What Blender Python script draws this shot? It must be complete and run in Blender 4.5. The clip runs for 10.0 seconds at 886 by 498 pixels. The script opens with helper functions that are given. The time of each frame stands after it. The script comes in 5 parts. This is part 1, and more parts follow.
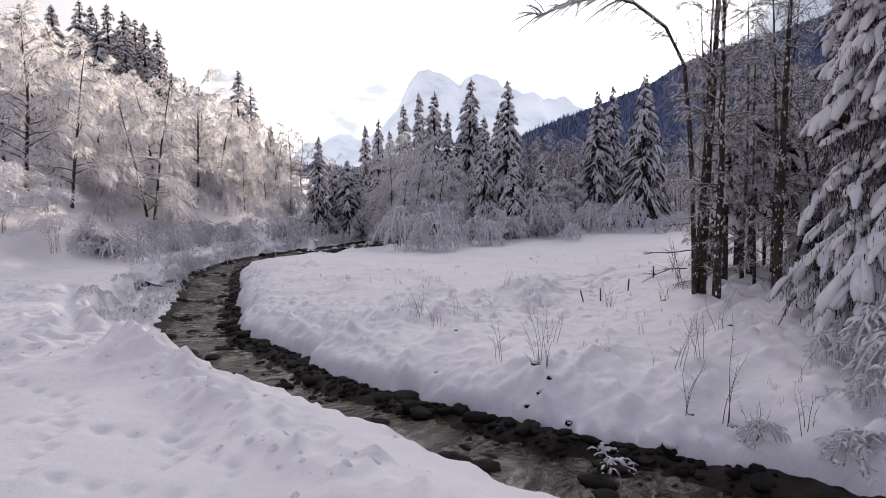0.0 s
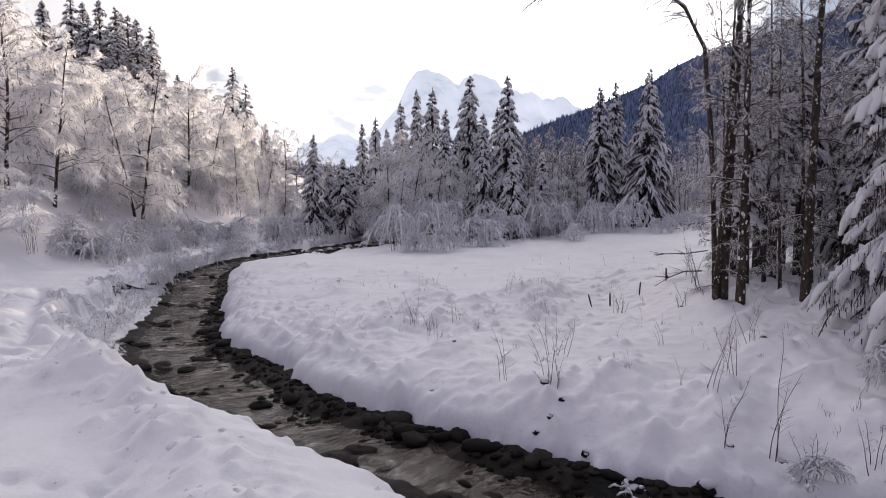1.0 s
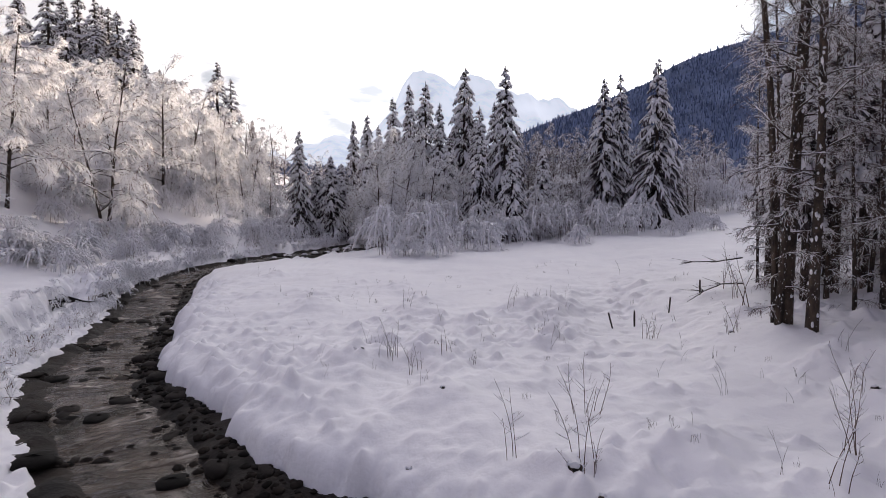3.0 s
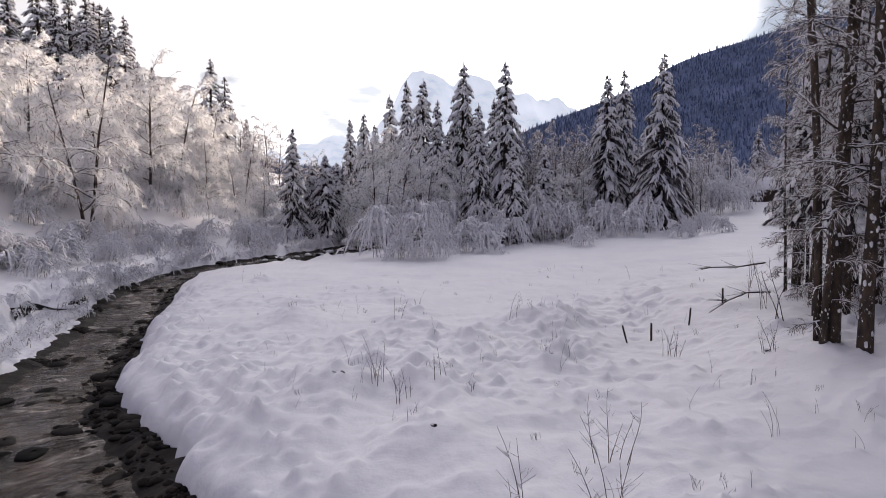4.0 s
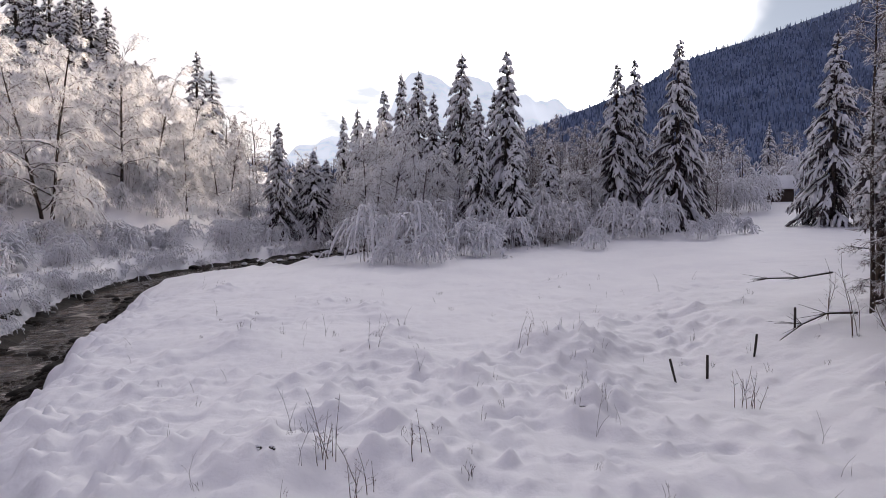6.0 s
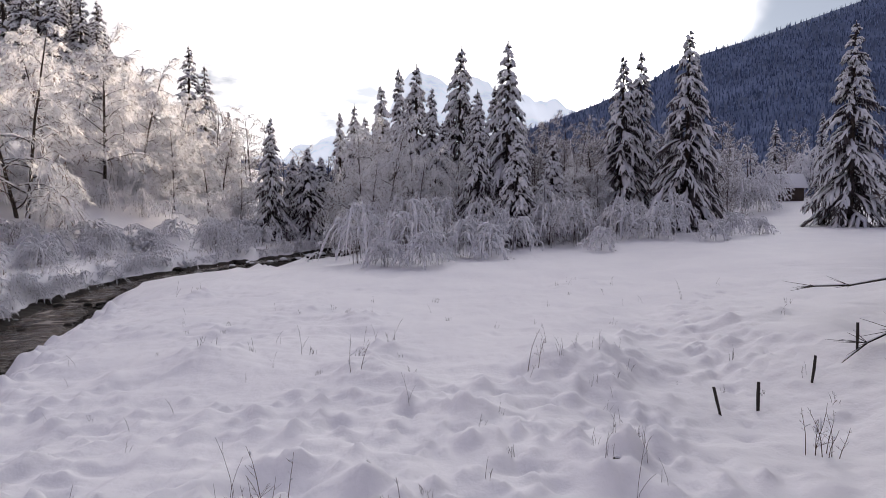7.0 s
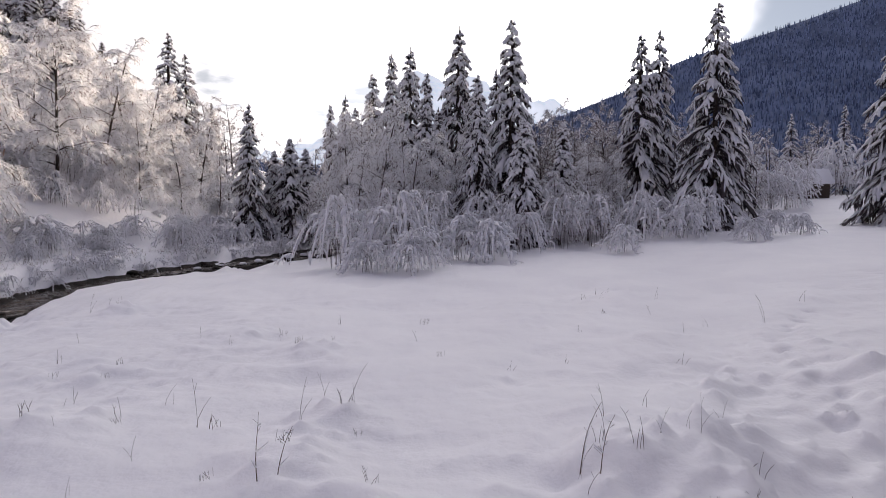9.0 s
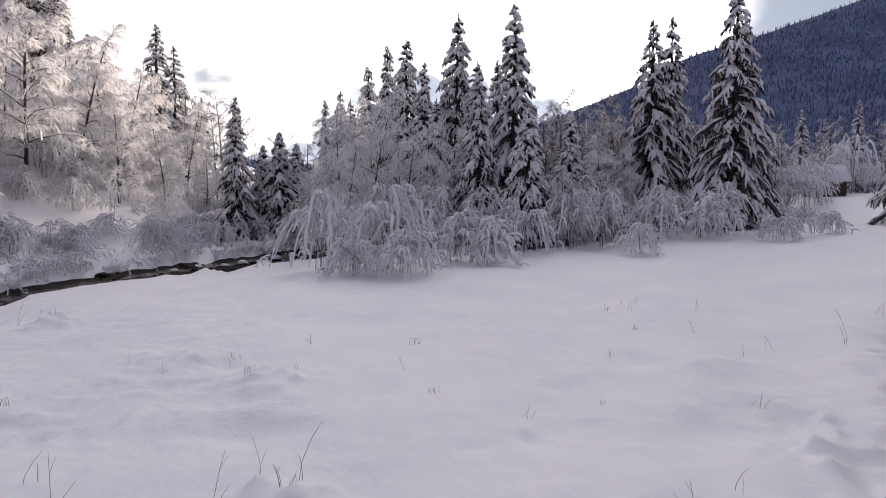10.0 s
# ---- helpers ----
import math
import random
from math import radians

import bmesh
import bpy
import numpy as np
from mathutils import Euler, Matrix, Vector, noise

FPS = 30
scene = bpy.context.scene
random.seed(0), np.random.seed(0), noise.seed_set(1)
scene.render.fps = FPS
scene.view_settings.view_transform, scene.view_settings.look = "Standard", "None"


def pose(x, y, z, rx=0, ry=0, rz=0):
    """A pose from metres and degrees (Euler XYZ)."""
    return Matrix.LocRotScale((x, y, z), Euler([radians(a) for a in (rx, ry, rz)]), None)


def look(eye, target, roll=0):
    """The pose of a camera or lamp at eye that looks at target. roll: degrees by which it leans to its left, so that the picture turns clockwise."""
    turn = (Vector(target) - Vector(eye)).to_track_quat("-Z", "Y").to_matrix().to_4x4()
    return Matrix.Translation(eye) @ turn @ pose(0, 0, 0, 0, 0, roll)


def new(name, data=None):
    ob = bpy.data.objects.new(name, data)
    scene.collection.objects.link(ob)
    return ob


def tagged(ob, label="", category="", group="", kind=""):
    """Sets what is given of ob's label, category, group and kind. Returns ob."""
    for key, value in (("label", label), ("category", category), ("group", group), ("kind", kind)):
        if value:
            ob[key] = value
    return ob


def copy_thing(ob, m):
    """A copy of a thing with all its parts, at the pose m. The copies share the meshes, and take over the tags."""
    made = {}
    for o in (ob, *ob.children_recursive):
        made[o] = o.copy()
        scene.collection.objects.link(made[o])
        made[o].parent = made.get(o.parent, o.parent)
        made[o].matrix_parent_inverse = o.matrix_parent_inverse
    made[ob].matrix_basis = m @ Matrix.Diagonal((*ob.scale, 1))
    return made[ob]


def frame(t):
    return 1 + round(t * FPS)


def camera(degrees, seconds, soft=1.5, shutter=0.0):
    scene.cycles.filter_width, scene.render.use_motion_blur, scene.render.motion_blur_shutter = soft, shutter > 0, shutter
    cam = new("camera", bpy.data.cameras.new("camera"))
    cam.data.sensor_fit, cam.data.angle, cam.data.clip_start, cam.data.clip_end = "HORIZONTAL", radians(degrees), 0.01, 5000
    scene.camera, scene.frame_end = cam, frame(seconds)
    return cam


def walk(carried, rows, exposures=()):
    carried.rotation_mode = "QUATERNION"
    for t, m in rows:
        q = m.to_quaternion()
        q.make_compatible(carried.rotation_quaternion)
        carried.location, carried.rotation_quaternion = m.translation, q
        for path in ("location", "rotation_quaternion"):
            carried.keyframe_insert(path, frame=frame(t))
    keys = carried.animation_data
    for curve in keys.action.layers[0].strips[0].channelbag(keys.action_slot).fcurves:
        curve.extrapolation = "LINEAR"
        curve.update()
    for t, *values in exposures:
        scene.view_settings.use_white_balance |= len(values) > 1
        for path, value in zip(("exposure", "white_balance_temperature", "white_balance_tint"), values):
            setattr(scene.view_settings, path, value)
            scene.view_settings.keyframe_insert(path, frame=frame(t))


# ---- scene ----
cam = camera(75.3, 10.0, soft=0.6)
METRES, EYE, TILT, LEAN, TURN = 26.0, 6.0, -3.5, 0.0, 0.0
ROWS = [
    (0.0, 0.0, 0.0, 0.0, -0.0, 0.0, 0.0),
    (0.5, 0.0008, 0.0357, 0.0002, -0.05, 0.01, -0.01),
    (1.0, 0.0022, 0.0793, 0.0018, -0.14, 0.01, 0.01),
    (1.5, 0.0043, 0.1254, 0.0038, -0.27, 0.02, 0.01),
    (2.0, 0.0071, 0.1715, 0.0066, -0.37, 0.03, 0.02),
    (2.5, 0.0102, 0.216, 0.0097, -0.46, 0.08, 0.07),
    (4.0, 0.0196, 0.3471, 0.0202, -0.63, 0.14, 0.1),
    (4.5, 0.0231, 0.3908, 0.0225, -0.66, 0.18, 0.09),
    (5.0, 0.0259, 0.4365, 0.0242, -0.71, 0.22, 0.04),
    (5.5, 0.0289, 0.4844, 0.0255, -0.74, 0.26, 0.04),
    (7.0, 0.0368, 0.6327, 0.031, -0.84, 0.26, 0.0),
    (7.5, 0.0395, 0.6877, 0.0324, -0.87, 0.26, -0.03),
    (8.0, 0.0418, 0.7456, 0.0336, -0.94, 0.25, -0.03),
    (8.5, 0.0449, 0.8059, 0.0348, -1.0, 0.25, -0.04),
    (9.0, 0.0472, 0.8676, 0.0358, -1.08, 0.23, -0.1),
    (9.5, 0.0494, 0.9313, 0.037, -1.15, 0.21, -0.13),
    (10.0, 0.0533, 0.9975, 0.0383, -1.18, 0.21, -0.15),
]
walk(cam, [(t, pose(0, 0, EYE, TILT, LEAN, TURN) @ pose(METRES * x, METRES * y, METRES * z, 90 + pitch, roll, yaw)) for t, x, y, z, yaw, pitch, roll in ROWS])
# ---- light ----
SUN_AZ, SUN_EL = 21.2, 12.1          # degrees to the right of ahead, and above the horizon
sun_way = Vector((math.sin(radians(SUN_AZ)) * math.cos(radians(SUN_EL)),
                  math.cos(radians(SUN_AZ)) * math.cos(radians(SUN_EL)), math.sin(radians(SUN_EL))))
sun_data = bpy.data.lights.new("sun", "SUN")
sun_data.energy, sun_data.angle, sun_data.color = 11.0, radians(1.4), (1.0, 0.82, 0.64)
sun = new("sun", sun_data)
sun.matrix_world = look((0, 0, 200), Vector((0, 0, 200)) - sun_way)
tagged(sun, "low winter sun just over the ridge", "sun", kind="structure")

world = bpy.data.worlds.new("winter_sky")
scene.world = world
world.use_nodes = True


def build_sky():
    nt = world.node_tree
    N, L = nt.nodes, nt.links
    N.clear()
    out, bg = N.new("ShaderNodeOutputWorld"), N.new("ShaderNodeBackground")
    sky = N.new("ShaderNodeTexSky")
    sky.sky_type, sky.sun_disc = "NISHITA", False
    sky.sun_elevation, sky.sun_rotation = radians(SUN_EL), radians(SUN_AZ)
    sky.altitude, sky.air_density, sky.dust_density = 900, 1.0, 0.6
    scale = N.new("ShaderNodeVectorMath"); scale.operation = "SCALE"; scale.inputs["Scale"].default_value = 0.040
    tint = N.new("ShaderNodeVectorMath"); tint.operation = "MULTIPLY"; tint.inputs[1].default_value = (0.62, 0.86, 1.25)
    L.new(sky.outputs[0], tint.inputs[0]); L.new(tint.outputs[0], scale.inputs[0])
    tc = N.new("ShaderNodeTexCoord")
    dot = N.new("ShaderNodeVectorMath"); dot.operation = "DOT_PRODUCT"; dot.inputs[1].default_value = sun_way
    L.new(tc.outputs["Generated"], dot.inputs[0])
    # thin cloud veil, dense round the sun and thinning away from it
    def span(lo, hi, a, b):
        n = N.new("ShaderNodeMapRange"); n.interpolation_type = "SMOOTHSTEP"
        n.inputs[1].default_value, n.inputs[2].default_value, n.inputs[3].default_value, n.inputs[4].default_value = lo, hi, a, b
        L.new(dot.outputs["Value"], n.inputs[0])
        return n.outputs[0]
    away, toward = span(0.0, 0.60, 0.41, 1.0), span(0.55, 0.995, 0.0, 1.35)
    veil = N.new("ShaderNodeMath"); veil.operation = "ADD"
    L.new(away, veil.inputs[0]); L.new(toward, veil.inputs[1])
    warm = span(-0.1, 0.68, 0.0, 1.0)
    glow = N.new("ShaderNodeMapRange"); glow.interpolation_type = "SMOOTHERSTEP"
    glow.inputs[1].default_value, glow.inputs[2].default_value = 0.985, 1.0
    glow.inputs[3].default_value, glow.inputs[4].default_value = 0.0, 4.0
    L.new(dot.outputs["Value"], glow.inputs[0])
    addg = N.new("ShaderNodeMath"); addg.operation = "ADD"
    L.new(veil.outputs[0], addg.inputs[0]); L.new(glow.outputs[0], addg.inputs[1])
    # clouds: stretched noise, greyer and lower near the horizon
    mp = N.new("ShaderNodeMapping"); mp.inputs["Scale"].default_value = (2.2, 2.2, 7.0)
    L.new(tc.outputs["Generated"], mp.inputs[0])
    nz = N.new("ShaderNodeTexNoise"); nz.inputs["Scale"].default_value = 2.3; nz.inputs["Detail"].default_value = 7; nz.inputs["Roughness"].default_value = 0.6
    L.new(mp.outputs[0], nz.inputs["Vector"])
    sep = N.new("ShaderNodeSeparateXYZ"); L.new(tc.outputs["Generated"], sep.inputs[0])
    low = N.new("ShaderNodeMapRange"); low.interpolation_type = "SMOOTHSTEP"
    low.inputs[1].default_value, low.inputs[2].default_value = 0.16, 0.27
    low.inputs[3].default_value, low.inputs[4].default_value = 1.0, 0.0
    L.new(sep.outputs[2], low.inputs[0])
    grey = N.new("ShaderNodeMapRange"); grey.interpolation_type = "SMOOTHSTEP"
    grey.inputs[1].default_value, grey.inputs[2].default_value = 0.47, 0.60
    L.new(nz.outputs[0], grey.inputs[0])
    gm = N.new("ShaderNodeMath"); gm.operation = "MULTIPLY"
    L.new(low.outputs[0], gm.inputs[0]); L.new(grey.outputs[0], gm.inputs[1])
    # grey wisps round the far peak
    wisp = N.new("ShaderNodeTexNoise"); wisp.inputs["Scale"].default_value = 16.0; wisp.inputs["Detail"].default_value = 6
    flat = N.new("ShaderNodeMapping"); flat.inputs["Scale"].default_value = (1.0, 1.0, 2.6)
    L.new(tc.outputs["Generated"], flat.inputs[0]); L.new(flat.outputs[0], wisp.inputs["Vector"])
    for az, el, wide in ((-6.6, 10.7, 3.2), (4.5, 11.2, 3.4), (10.5, 10.2, 3.2), (-10.5, 7.6, 4.0), (-20.0, 12.5, 3.0)):
        az, el = radians(az), radians(el)
        d = N.new("ShaderNodeVectorMath"); d.operation = "DOT_PRODUCT"
        d.inputs[1].default_value = (math.sin(az) * math.cos(el), math.cos(az) * math.cos(el), math.sin(el))
        L.new(tc.outputs["Generated"], d.inputs[0])
        near = N.new("ShaderNodeMapRange"); near.interpolation_type = "SMOOTHSTEP"
        near.inputs[1].default_value, near.inputs[2].default_value, near.inputs[3].default_value, near.inputs[4].default_value = math.cos(radians(wide)), 1.0, 0.0, 0.42
        L.new(d.outputs["Value"], near.inputs[0])
        both = N.new("ShaderNodeMath"); both.operation = "ADD"
        L.new(near.outputs[0], both.inputs[0]); L.new(wisp.outputs[0], both.inputs[1])
        edge = N.new("ShaderNodeMapRange"); edge.interpolation_type = "SMOOTHSTEP"
        edge.inputs[1].default_value, edge.inputs[2].default_value, edge.inputs[3].default_value, edge.inputs[4].default_value = 0.68, 1.05, 0.0, 0.85
        L.new(both.outputs[0], edge.inputs[0])
        most = N.new("ShaderNodeMath"); most.operation = "MAXIMUM"
        L.new(gm.outputs[0], most.inputs[0]); L.new(edge.outputs[0], most.inputs[1])
        gm = most
    ccol = N.new("ShaderNodeMix"); ccol.data_type = "RGBA"
    wcol = N.new("ShaderNodeMix"); wcol.data_type = "RGBA"
    wcol.inputs[6].default_value, wcol.inputs[7].default_value = (0.80, 0.78, 1.06, 1), (1.0, 0.957, 0.968, 1)
    L.new(warm, wcol.inputs[0]); L.new(wcol.outputs[2], ccol.inputs[6])
    ccol.inputs[7].default_value = (0.33, 0.35, 0.39, 1)
    L.new(gm.outputs[0], ccol.inputs[0])
    cl = N.new("ShaderNodeVectorMath"); cl.operation = "SCALE"
    L.new(ccol.outputs[2], cl.inputs[0]); L.new(addg.outputs[0], cl.inputs["Scale"])
    # clear blue gap on the right of the sun and overhead
    gap_way = N.new("ShaderNodeVectorMath"); gap_way.operation = "DOT_PRODUCT"
    gap_way.inputs[1].default_value = (0.92, 0.39, 0.0)
    L.new(tc.outputs["Generated"], gap_way.inputs[0])
    nz2 = N.new("ShaderNodeTexNoise"); nz2.inputs["Scale"].default_value = 3.0; nz2.inputs["Detail"].default_value = 5
    L.new(tc.outputs["Generated"], nz2.inputs["Vector"])
    gs = N.new("ShaderNodeMath"); gs.operation = "MULTIPLY_ADD"; gs.inputs[1].default_value = 0.16
    L.new(nz2.outputs[0], gs.inputs[0]); L.new(gap_way.outputs["Value"], gs.inputs[2])
    gap = N.new("ShaderNodeMapRange"); gap.interpolation_type = "SMOOTHSTEP"
    gap.inputs[1].default_value, gap.inputs[2].default_value = 0.79, 0.83
    gap.inputs[3].default_value, gap.inputs[4].default_value = 0.93, 0.15
    L.new(gs.outputs[0], gap.inputs[0])
    mix = N.new("ShaderNodeMix"); mix.data_type = "RGBA"
    L.new(gap.outputs[0], mix.inputs[0]); L.new(scale.outputs[0], mix.inputs[6]); L.new(cl.outputs[0], mix.inputs[7])
    L.new(mix.outputs[2], bg.inputs[0]); L.new(bg.outputs[0], out.inputs[0])


build_sky()

# ---- materials ----


class Mat:
    """A small builder for node materials."""

    def __init__(self, name, color, rough=0.6, **kw):
        self.m = bpy.data.materials.new(name)
        self.m.use_nodes = True
        self.nt = self.m.node_tree
        self.b = self.nt.nodes["Principled BSDF"]
        self.b.inputs["Base Color"].default_value = (*color, 1)
        self.b.inputs["Roughness"].default_value = rough
        for k, v in kw.items():
            self.b.inputs[k.replace("_", " ")].default_value = v
        self.tc = self.nt.nodes.new("ShaderNodeTexCoord")
        self.h = None

    def link(self, a, b):
        self.nt.links.new(a, b)

    def noise(self, scale, detail=4, rough=0.55, stretch=None, world=False):
        n = self.nt.nodes.new("ShaderNodeTexNoise")
        n.inputs["Scale"].default_value, n.inputs["Detail"].default_value, n.inputs["Roughness"].default_value = scale, detail, rough
        src = self.tc.outputs["Object"]
        if world:
            g = self.nt.nodes.new("ShaderNodeNewGeometry")
            src = g.outputs["Position"]
        if stretch:
            mp = self.nt.nodes.new("ShaderNodeMapping")
            mp.inputs["Scale"].default_value = stretch
            self.link(src, mp.inputs[0])
            src = mp.outputs[0]
        self.link(src, n.inputs["Vector"])
        return n.outputs[0]

    def ramp(self, sock, lo, hi, a=0.0, b=1.0):
        r = self.nt.nodes.new("ShaderNodeMapRange")
        r.inputs[1].default_value, r.inputs[2].default_value, r.inputs[3].default_value, r.inputs[4].default_value = lo, hi, a, b
        self.link(sock, r.inputs[0])
        return r.outputs[0]

    def mix(self, fac, a, b):
        n = self.nt.nodes.new("ShaderNodeMix")
        n.data_type = "RGBA"
        for s, v in ((0, fac), (6, a), (7, b)):
            if isinstance(v, (int, float)):
                n.inputs[s].default_value = v
            elif isinstance(v, tuple):
                n.inputs[s].default_value = (*v, 1)
            else:
                self.link(v, n.inputs[s])
        return n.outputs[2]

    def math(self, op, a, b):
        n = self.nt.nodes.new("ShaderNodeMath")
        n.operation = op
        for s, v in ((0, a), (1, b)):
            if isinstance(v, (int, float)):
                n.inputs[s].default_value = v
            else:
                self.link(v, n.inputs[s])
        return n.outputs[0]

    def color(self, sock):
        self.link(sock, self.b.inputs["Base Color"])
        return self

    def rough(self, sock):
        self.link(sock, self.b.inputs["Roughness"])
        return self

    def bump(self, sock, strength, dist):
        n = self.nt.nodes.new("ShaderNodeBump")
        n.inputs["Strength"].default_value, n.inputs["Distance"].default_value = strength, dist
        self.link(sock, n.inputs["Height"])
        if self.h:
            self.link(self.h, n.inputs["Normal"])
        self.h = n.outputs[0]
        self.link(self.h, self.b.inputs["Normal"])
        return self

    def thin(self, amount, color):
        """Lets part of the light through, as frost and loose snow do."""
        out = self.nt.nodes["Material Output"]
        tr, mx = self.nt.nodes.new("ShaderNodeBsdfTranslucent"), self.nt.nodes.new("ShaderNodeMixShader")
        if isinstance(color, tuple):
            tr.inputs[0].default_value = (*color, 1)
        else:
            self.link(color, tr.inputs[0])
        mx.inputs[0].default_value = amount
        self.link(self.b.outputs[0], mx.inputs[1])
        self.link(tr.outputs[0], mx.inputs[2])
        self.link(mx.outputs[0], out.inputs[0])
        return self

    def island(self):
        return self.nt.nodes.new("ShaderNodeNewGeometry").outputs["Random Per Island"]

    def per_object(self):
        return self.nt.nodes.new("ShaderNodeObjectInfo").outputs["Random"]


def make_materials():
    M = {}
    a = Mat("snow_ground", (0.84, 0.84, 0.87), 0.65)
    a.color(a.mix(a.ramp(a.noise(0.35, 5), 0.35, 0.7), (0.81, 0.80, 0.825), (0.75, 0.74, 0.775)))
    a.bump(a.noise(2.2, 6, 0.6), 0.35, 0.10).bump(a.noise(5, 4, 0.5), 0.30, 0.06).bump(a.noise(15, 3, 0.5), 0.12, 0.02)
    M["snow_ground"] = a.m
    a = Mat("snow_on_trees", (0.87, 0.87, 0.92), 0.7)
    a.bump(a.noise(9, 4, 0.6), 0.6, 0.06).thin(0.28, (0.91, 0.90, 0.90))
    M["snow"] = a.m
    a = Mat("frosted_twigs", (0.8, 0.8, 0.83), 0.75)
    tone = a.mix(a.ramp(a.island(), 0.86, 0.90), (0.90, 0.90, 0.92), (0.16, 0.11, 0.09))
    a.color(tone).thin(0.45, tone)
    M["frost"] = a.m
    a = Mat("rimed_needles", (0.4, 0.38, 0.38), 0.8)
    tone = a.mix(a.island(), (0.10, 0.085, 0.08), (0.62, 0.60, 0.63))
    a.color(tone).thin(0.25, tone)
    M["rime"] = a.m
    a = Mat("half_frosted_twigs", (0.5, 0.46, 0.45), 0.75)
    tone = a.mix(a.ramp(a.island(), 0.47, 0.53), (0.87, 0.86, 0.89), (0.12, 0.085, 0.075))
    a.color(tone).thin(0.4, tone)
    M["half_frost"] = a.m
    a = Mat("thin_bare_twigs", (0.12, 0.08, 0.06), 0.8)
    a.color(a.mix(a.ramp(a.island(), 0.38, 0.46), (0.82, 0.82, 0.85), (0.085, 0.062, 0.055)))
    M["twig"] = a.m
    a = Mat("spruce_needles", (0.03, 0.04, 0.03), 0.75)
    a.color(a.mix(a.noise(5, 4), (0.018, 0.013, 0.015), (0.064, 0.047, 0.052)))
    a.bump(a.noise(35, 3), 0.8, 0.03)
    M["needles"] = a.m
    a = Mat("dark_bark", (0.09, 0.07, 0.055), 0.9)
    wood = a.mix(a.ramp(a.noise(7, 6, 0.65, (1, 1, 0.35)), 0.35, 0.68), (0.012, 0.008, 0.006), (0.075, 0.052, 0.038))
    a.color(a.mix(a.ramp(a.noise(14, 5, 0.7, (1, 1, 0.7)), 0.63, 0.67), wood, (0.78, 0.78, 0.81)))
    a.bump(a.noise(16, 5, 0.6, (1, 1, 0.25)), 0.8, 0.03)
    M["bark"] = a.m
    a = Mat("wet_gravel", (0.05, 0.042, 0.036), 0.75, Specular_IOR_Level=0.25)
    a.color(a.mix(a.ramp(a.noise(1.1, 6), 0.35, 0.7), (0.006, 0.005, 0.0045), (0.034, 0.026, 0.021)))
    a.bump(a.noise(7, 5, 0.7), 1.0, 0.08)
    M["gravel"] = a.m
    a = Mat("wet_stone", (0.06, 0.052, 0.046), 0.75, Specular_IOR_Level=0.12)
    a.color(a.mix(a.per_object(), (0.005, 0.0045, 0.004), (0.030, 0.025, 0.022)))
    a.bump(a.noise(9, 5, 0.6), 0.7, 0.03)
    M["stone"] = a.m
    a = Mat("wet_pebbles", (0.05, 0.04, 0.035), 0.8, Specular_IOR_Level=0.12)
    a.color(a.mix(a.island(), (0.004, 0.0035, 0.003), (0.028, 0.022, 0.018)))
    a.bump(a.noise(14, 4, 0.6), 0.6, 0.02)
    M["pebble"] = a.m
    a = Mat("brown_shoots", (0.09, 0.05, 0.035), 0.8)
    a.color(a.mix(a.noise(6, 4), (0.045, 0.026, 0.02), (0.13, 0.08, 0.055)))
    M["shoot"] = a.m
    a = Mat("stream_water", (0.035, 0.030, 0.024), 0.10, IOR=1.33)
    a.b.inputs["Specular IOR Level"].default_value = 0.5
    at = a.nt.nodes.new("ShaderNodeAttribute")
    at.attribute_name = "flow"

    def streaks(scale, detail, stretch, twist):
        mp, n = a.nt.nodes.new("ShaderNodeMapping"), a.nt.nodes.new("ShaderNodeTexNoise")
        mp.inputs["Scale"].default_value = stretch
        n.inputs["Scale"].default_value, n.inputs["Detail"].default_value, n.inputs["Distortion"].default_value = scale, detail, twist
        a.link(at.outputs["Vector"], mp.inputs[0])
        a.link(mp.outputs[0], n.inputs["Vector"])
        return n.outputs[0]
    deep = a.mix(a.ramp(a.noise(0.8, 5, 0.6), 0.38, 0.68), (0.018, 0.0135, 0.010), (0.095, 0.071, 0.056))
    # pale streaks: foam, together with sky glints put into the colour
    foam_glint = a.math("MULTIPLY", a.ramp(streaks(1.0, 7, (1.6, 0.8, 1), 1.4), 0.50, 0.70), a.ramp(a.noise(0.5, 3), 0.38, 0.60))
    a.color(a.mix(a.math("MULTIPLY", foam_glint, 0.8), deep, (0.44, 0.39, 0.35))).rough(a.ramp(foam_glint, 0, 1, 0.08, 0.45))
    a.bump(streaks(1.0, 6, (2.2, 0.9, 1), 0.8), 1.0, 0.35).bump(a.noise(6, 4, 0.6), 0.6, 0.06)
    M["water"] = a.m
    # blue of the hazy distance is put into the forest's colours
    a = Mat("far_conifers_hazed", (0.05, 0.065, 0.08), 0.9)
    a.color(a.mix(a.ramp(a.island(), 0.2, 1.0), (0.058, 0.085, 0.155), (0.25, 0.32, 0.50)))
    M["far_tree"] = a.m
    # same haze blue mixed into the slope's colour
    a = Mat("far_slope_hazed", (0.2, 0.22, 0.26), 0.9)
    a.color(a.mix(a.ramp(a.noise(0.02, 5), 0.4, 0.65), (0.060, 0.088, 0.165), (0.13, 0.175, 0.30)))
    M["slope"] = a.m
    a = Mat("far_peak_haze_glow", (0.6, 0.68, 0.8), 0.9)
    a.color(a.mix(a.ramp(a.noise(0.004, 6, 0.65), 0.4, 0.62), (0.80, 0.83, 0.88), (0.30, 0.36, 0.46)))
    # pale emission stands in for the haze in front of the peak
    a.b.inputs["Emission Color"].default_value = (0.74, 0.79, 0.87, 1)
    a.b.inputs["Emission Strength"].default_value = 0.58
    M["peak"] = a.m
